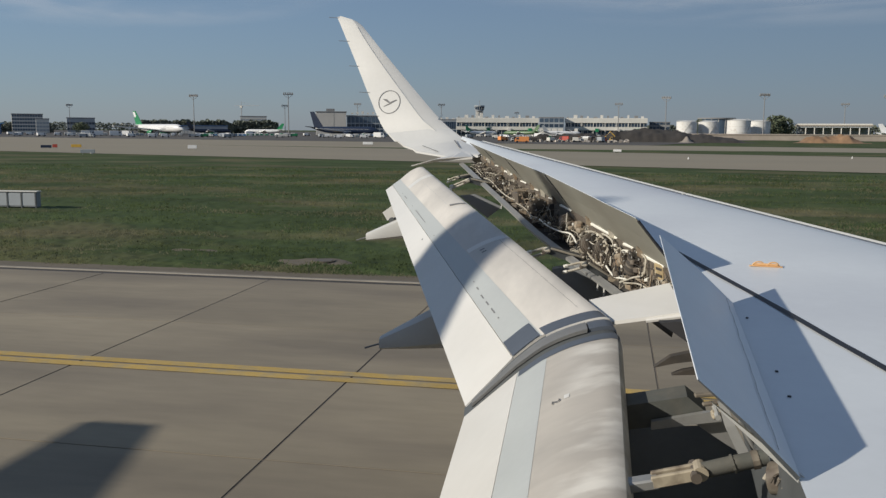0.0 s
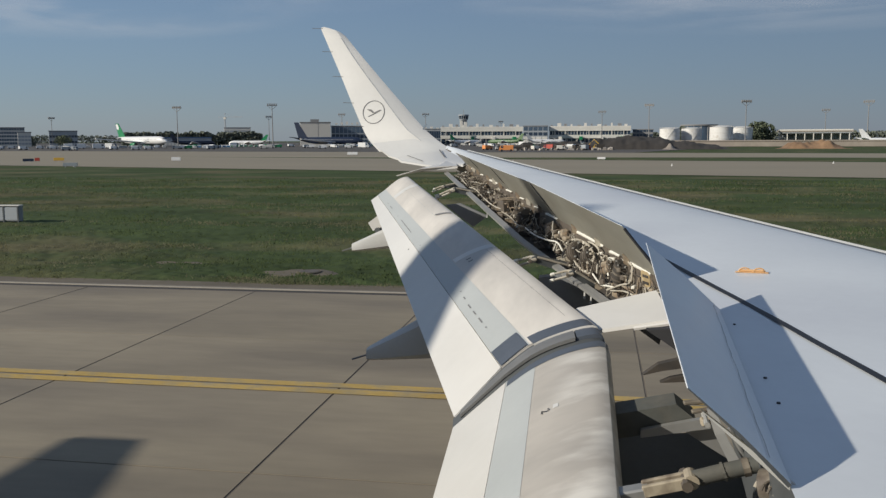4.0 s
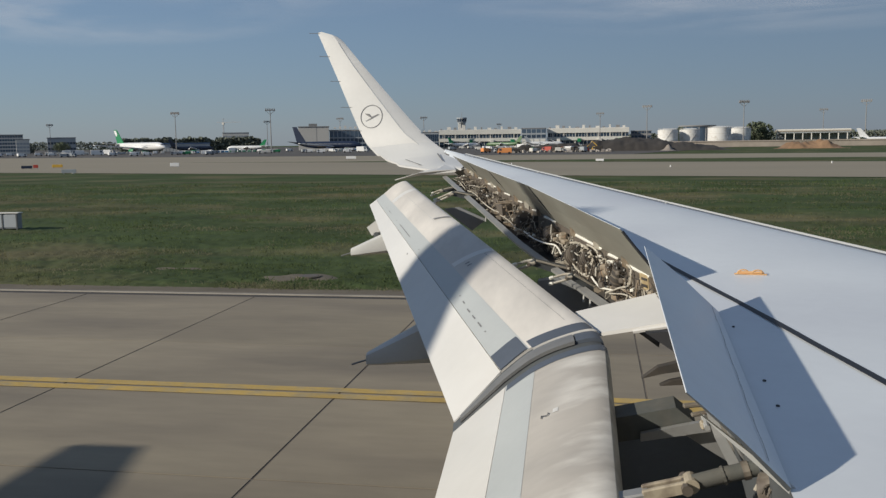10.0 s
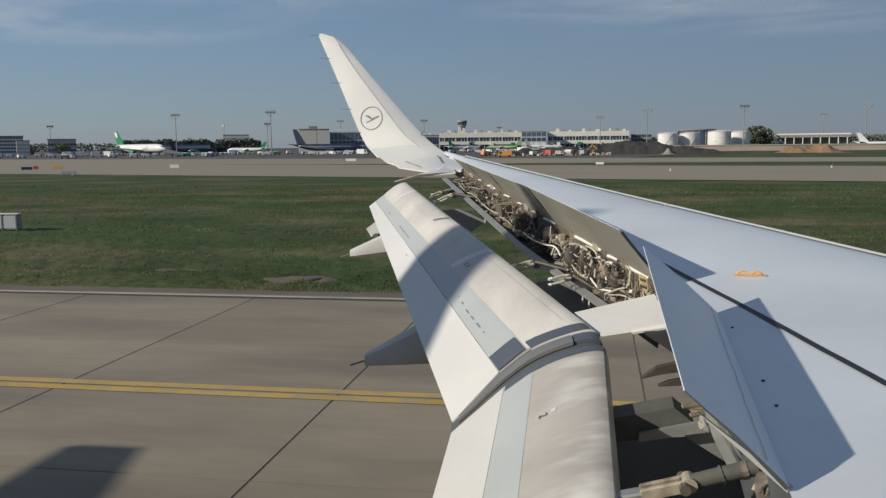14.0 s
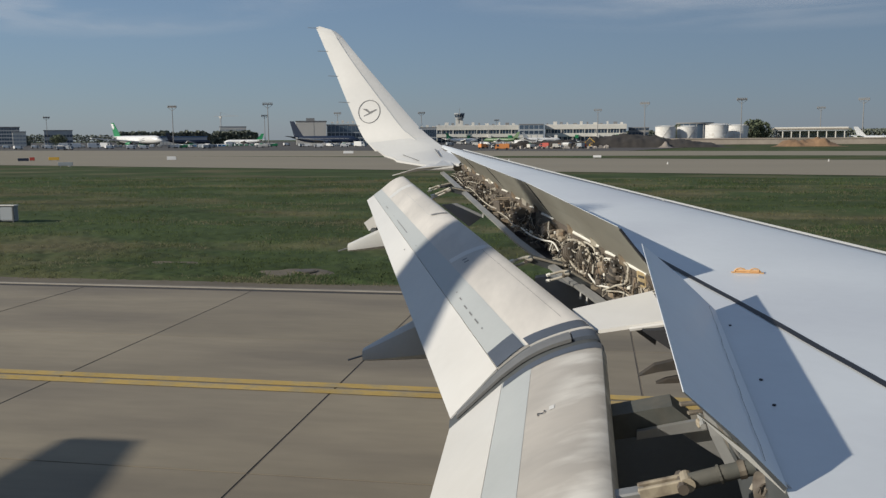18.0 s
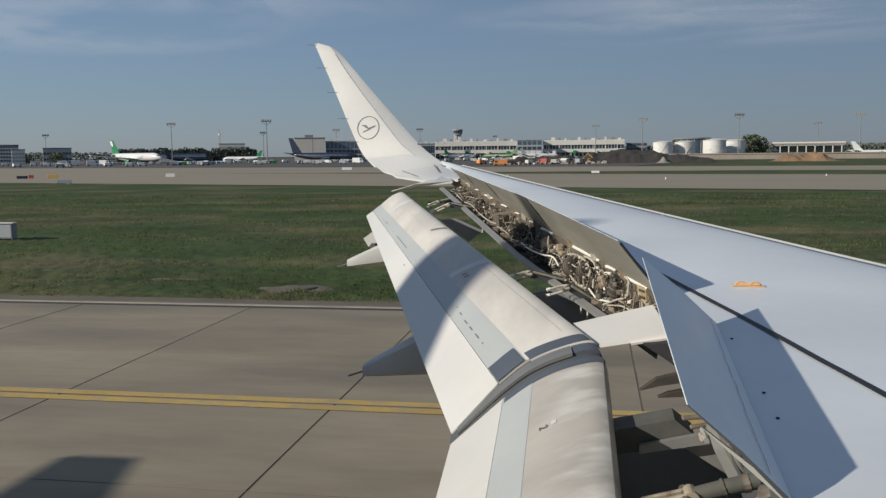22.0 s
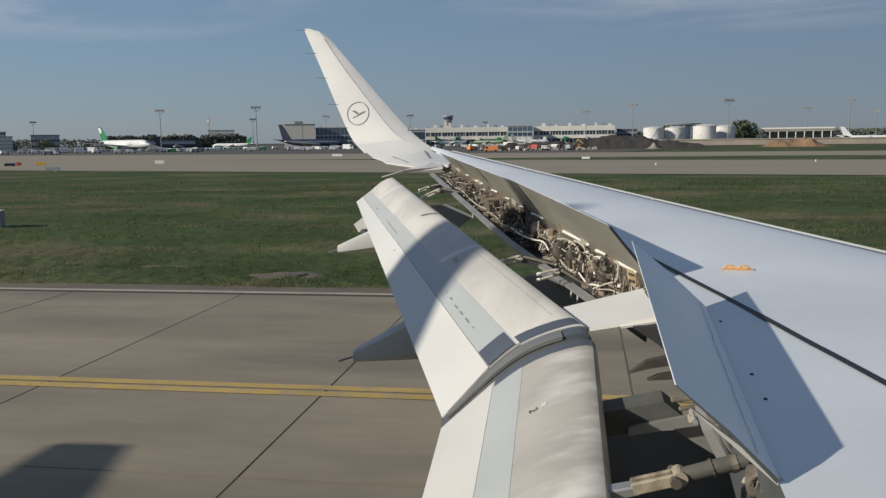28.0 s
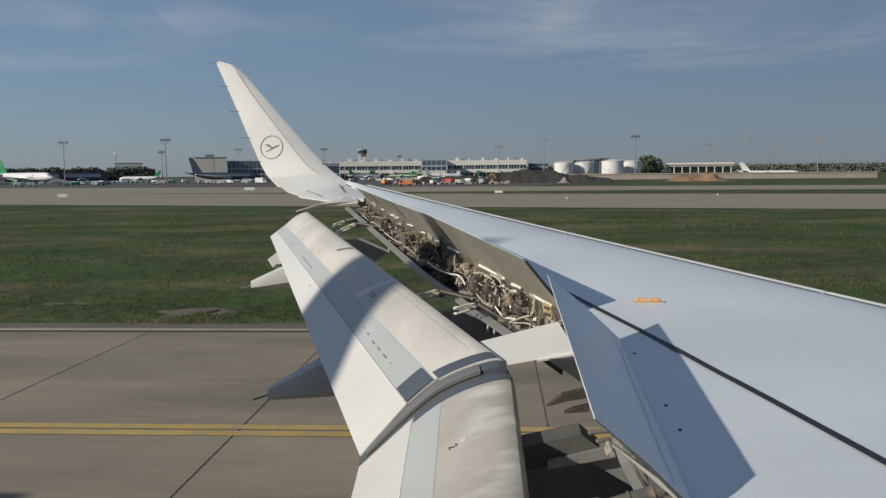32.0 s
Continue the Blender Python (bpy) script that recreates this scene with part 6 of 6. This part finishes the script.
for dy in (-.19, .19):
    bm = bmesh.new()
    n = 60
    a = [[bm.verts.new((-150 + 270 * i / n, 14.8 + dy + s * .14, .012)) for s in (-1, 1)] for i in range(n + 1)]
    for i in range(n):
        bm.faces.new((a[i][0], a[i + 1][0], a[i + 1][1], a[i][1]))
    part("yellow_line", bm, M_YELLOW, pav, "worn yellow taxi line")

# earth margin and grass tufts along the edge
sheet("earth_margin", -150, 120, EDGE - .26, EDGE + 1.1, -.03, M_EARTH, "strip of bare earth at the taxiway edge")
# bare earth patches beside the taxiway: centre, half sizes
BARE = [(-9.9, EDGE + 2.9, 1.3, .85), (-15.2, EDGE + 4.6, 1.2, .42)]


def bare(x, y):
    """0 inside a bare patch, 1 well outside it."""
    k = 1.0
    for cx, cy, rx_, ry_ in BARE:
        q = math.hypot((x - cx) / rx_, (y - cy) / ry_) + .35 * noise.noise(Vector((x * 1.3, y * 1.3, cx)))
        k = min(k, min(1, max(0, q - .95) * 3))
    return k


def turf_height(x, y):
    n1 = .55 * noise.noise(Vector((x * .7, y * 1.1, 1))) + .6 * noise.noise(Vector((x * 1.8, y * 2.4, 4))) + .45 * noise.noise(Vector((x * 4.1, y * 4.6, 9)))
    n2 = noise.noise(Vector((x * .16, y * .34, 7)))
    return (.07 + .10 * n1 + .09 * n2) * min(1, max(0, (y - EDGE - .75) / .5)) * min(1, (EDGE + 81 - y) / 20)


# uneven turf: low hummocks next to the taxiway, flattening out with distance
bm = bmesh.new()
NX, NY = 420, 210
g = []
for i in range(NX + 1):
    col = []
    for j in range(NY + 1):
        y = EDGE + .75 + 80 * (j / NY) ** 1.8
        x = (-.82 + 1.24 * i / NX) * (y + 14)
        col.append(bm.verts.new((x, y, -.045 + turf_height(x, y) * (bare(x, y) if y < EDGE + 9 else 1))))
    g.append(col)
for i in range(NX):
    for j in range(NY):
        bm.faces.new((g[i][j], g[i + 1][j], g[i + 1][j + 1], g[i][j + 1]))
tagged(obj("turf", bm, M_GRASS, True), "uneven hummocky turf beside the taxiway", "grass", kind="stuff")


def blades(name, label, seed, count, reach, power, material, tall, wide, keep):
    """Loose clumps of short blades, thinning out with distance."""
    r = random.Random(seed)
    verts, faces = [], []
    for i in range(count):
        u = r.random() ** power
        y = EDGE + .75 + reach * u
        x = r.uniform(-.80, .42) * (y + 12)
        if r.random() > keep(x, y, u) or bare(x, y) < .5:
            continue
        base = turf_height(x, y) - .06
        size = r.uniform(.6, 1.4) * (1 + 1.4 * u)
        for k in range(5):
            px, py = x + r.gauss(0, .16) * size, y + r.gauss(0, .08) * size
            h, w = r.uniform(*tall) * size, r.uniform(*wide) * size
            lx, ly, dy = r.gauss(0, .05), r.gauss(.02, .04), r.gauss(0, .3) * w
            m = len(verts)
            verts += [(px - w, py - dy, base), (px + w, py + dy, base), (px + w * .3 + lx, py + ly, base + h), (px - w * .3 + lx, py + ly, base + h)]
            faces.append((m, m + 1, m + 2, m + 3))
    me = bpy.data.meshes.new(name)
    me.from_pydata(verts, [], faces)
    me.materials.append(material)
    return tagged(new(name, me), label, "grass", kind="stuff")


def clumped(x, y, u):
    return .25 + 1.3 * noise.noise(Vector((x * .2, y * .35, 2))) + 1.0 * noise.noise(Vector((x * .8, y * 1.1, 5)))


def straw(x, y, u):
    return (2.2 * noise.noise(Vector((x * .07, y * .24, 12))) + .9 * noise.noise(Vector((x * .45, y * 1.0, 15))) - .25) * (1 - u) ** .5


blades("grass_tufts", "short uneven tufts of grass", 3, 44000, 72, 2.0,
       M_GRASS,
       (.03, .08), (.008, .02), clumped)
blades("dry_grass", "pale straw-coloured dry grass in patches", 14, 75000, 72, 1.8,
       mat("dry_blades", (0.108, 0.104, 0.058), 0.95, vary=0.25, scale=0.5, fine=4.0, island=0.22),
       (.03, .08), (.006, .014), straw)
# bare patches of trodden earth, the largest with a sunken round cover
for k, (cx, cy, rx_, ry_) in enumerate(BARE):
    bm = bmesh.new()
    mid = bm.verts.new((0, 0, .03))
    rings = []
    for f in (.35, .7, 1.0, 1.25):
        rings.append([])
        for a in range(36):
            c, s_ = math.cos(a * math.pi / 18), math.sin(a * math.pi / 18)
            q = f * (1 + .25 * noise.noise(Vector((c * 1.6, s_ * 1.6, k * 3.1))))
            z = .02 + .03 * noise.noise(Vector((c * f * 3, s_ * f * 3, k + .5))) if f < 1.2 else -.05
            rings[-1].append(bm.verts.new((c * q * rx_, s_ * q * ry_, z)))
    for a in range(36):
        bm.faces.new((mid, rings[0][a], rings[0][(a + 1) % 36]))
        for p, q in zip(rings, rings[1:]):
            bm.faces.new((p[a], q[a], q[(a + 1) % 36], p[(a + 1) % 36]))
    ob = obj("earth_patch", bm, M_EARTH, True)
    ob.location = (cx, cy, -.03)
    tagged(ob, "irregular bare patch of grey-brown earth in the grass", "earth patch", kind="stuff")
t = thing("drain_cover", "round iron drain cover in a bare brown earth patch", "drain cover", (-9.75, EDGE + 3.1, 0), 0)
part("ring", tube([(0, 0, -.04), (0, 0, .035)], .42, 24), M_EARTH, t, "earth-stained concrete ring")
part("cover", tube([(0, 0, .0), (0, 0, .045)], .34, 20), M_BROWN, t, "rusty round iron cover")

# ---- thin high clouds: soft patches that fade out towards their rims
def cloud_mat(seed, dense):
    m = bpy.data.materials.new("thin_cloud")
    m.use_nodes = True
    n, l = m.node_tree.nodes, m.node_tree.links
    n.remove(n["Principled BSDF"])
    tc, mp, ns, fall = n.new("ShaderNodeTexCoord"), n.new("ShaderNodeMapping"), n.new("ShaderNodeTexNoise"), n.new("ShaderNodeTexGradient")
    mp.inputs["Scale"].default_value = (1.3, 1.0, 1)
    mp.inputs["Location"].default_value = (seed, seed * 2, 0)
    fall.gradient_type = "SPHERICAL"
    l.new(tc.outputs["Object"], fall.inputs[0])
    l.new(tc.outputs["Object"], mp.inputs[0])
    l.new(mp.outputs[0], ns.inputs["Vector"])
    ns.inputs["Scale"].default_value, ns.inputs["Detail"].default_value, ns.inputs["Distortion"].default_value = 1.5, 4, 0.4
    ramp, mul = n.new("ShaderNodeMapRange"), n.new("ShaderNodeMath")
    ramp.interpolation_type = "SMOOTHSTEP"
    ramp.inputs[1].default_value, ramp.inputs[2].default_value = 0.34, 0.72
    ramp.inputs[3].default_value, ramp.inputs[4].default_value = 0.0, dense
    l.new(ns.outputs[0], ramp.inputs[0])
    mul.operation = "MULTIPLY"
    l.new(ramp.outputs[0], mul.inputs[0])
    l.new(fall.outputs[0], mul.inputs[1])
    mix, tr, tl = n.new("ShaderNodeMixShader"), n.new("ShaderNodeBsdfTransparent"), n.new("ShaderNodeBsdfTranslucent")
    tl.inputs[0].default_value = (0.8, 0.8, 0.8, 1)
    l.new(mul.outputs[0], mix.inputs[0])
    l.new(tr.outputs[0], mix.inputs[1])
    l.new(tl.outputs[0], mix.inputs[2])
    l.new(mix.outputs[0], n["Material Output"].inputs[0])
    return m


for az, elev, wide, deep, skew, dense, seed in ((-33, 7.8, 900, 1100, 14, .5, 1.3), (-21, 9.8, 620, 700, -8, .25, 4.1), (3, 10.0, 1000, 1000, -20, .30, 7.7), (12, 8.4, 1200, 1200, 10, .46, 9.2)):
    d = 480 / math.tan(radians(elev))
    x, y = polar(az, d)
    bm = bmesh.new()
    bmesh.ops.create_grid(bm, x_segments=2, y_segments=2, size=1.0)
    c_ = obj("cloud", bm, cloud_mat(seed, dense))
    c_.matrix_world = pose(x, y, 480, 0, 0, -az + skew) @ Matrix.Diagonal((wide, deep, 1, 1))
    c_.visible_shadow = False
    tagged(c_, "thin soft patch of white high cloud", "cloud", kind="stuff")
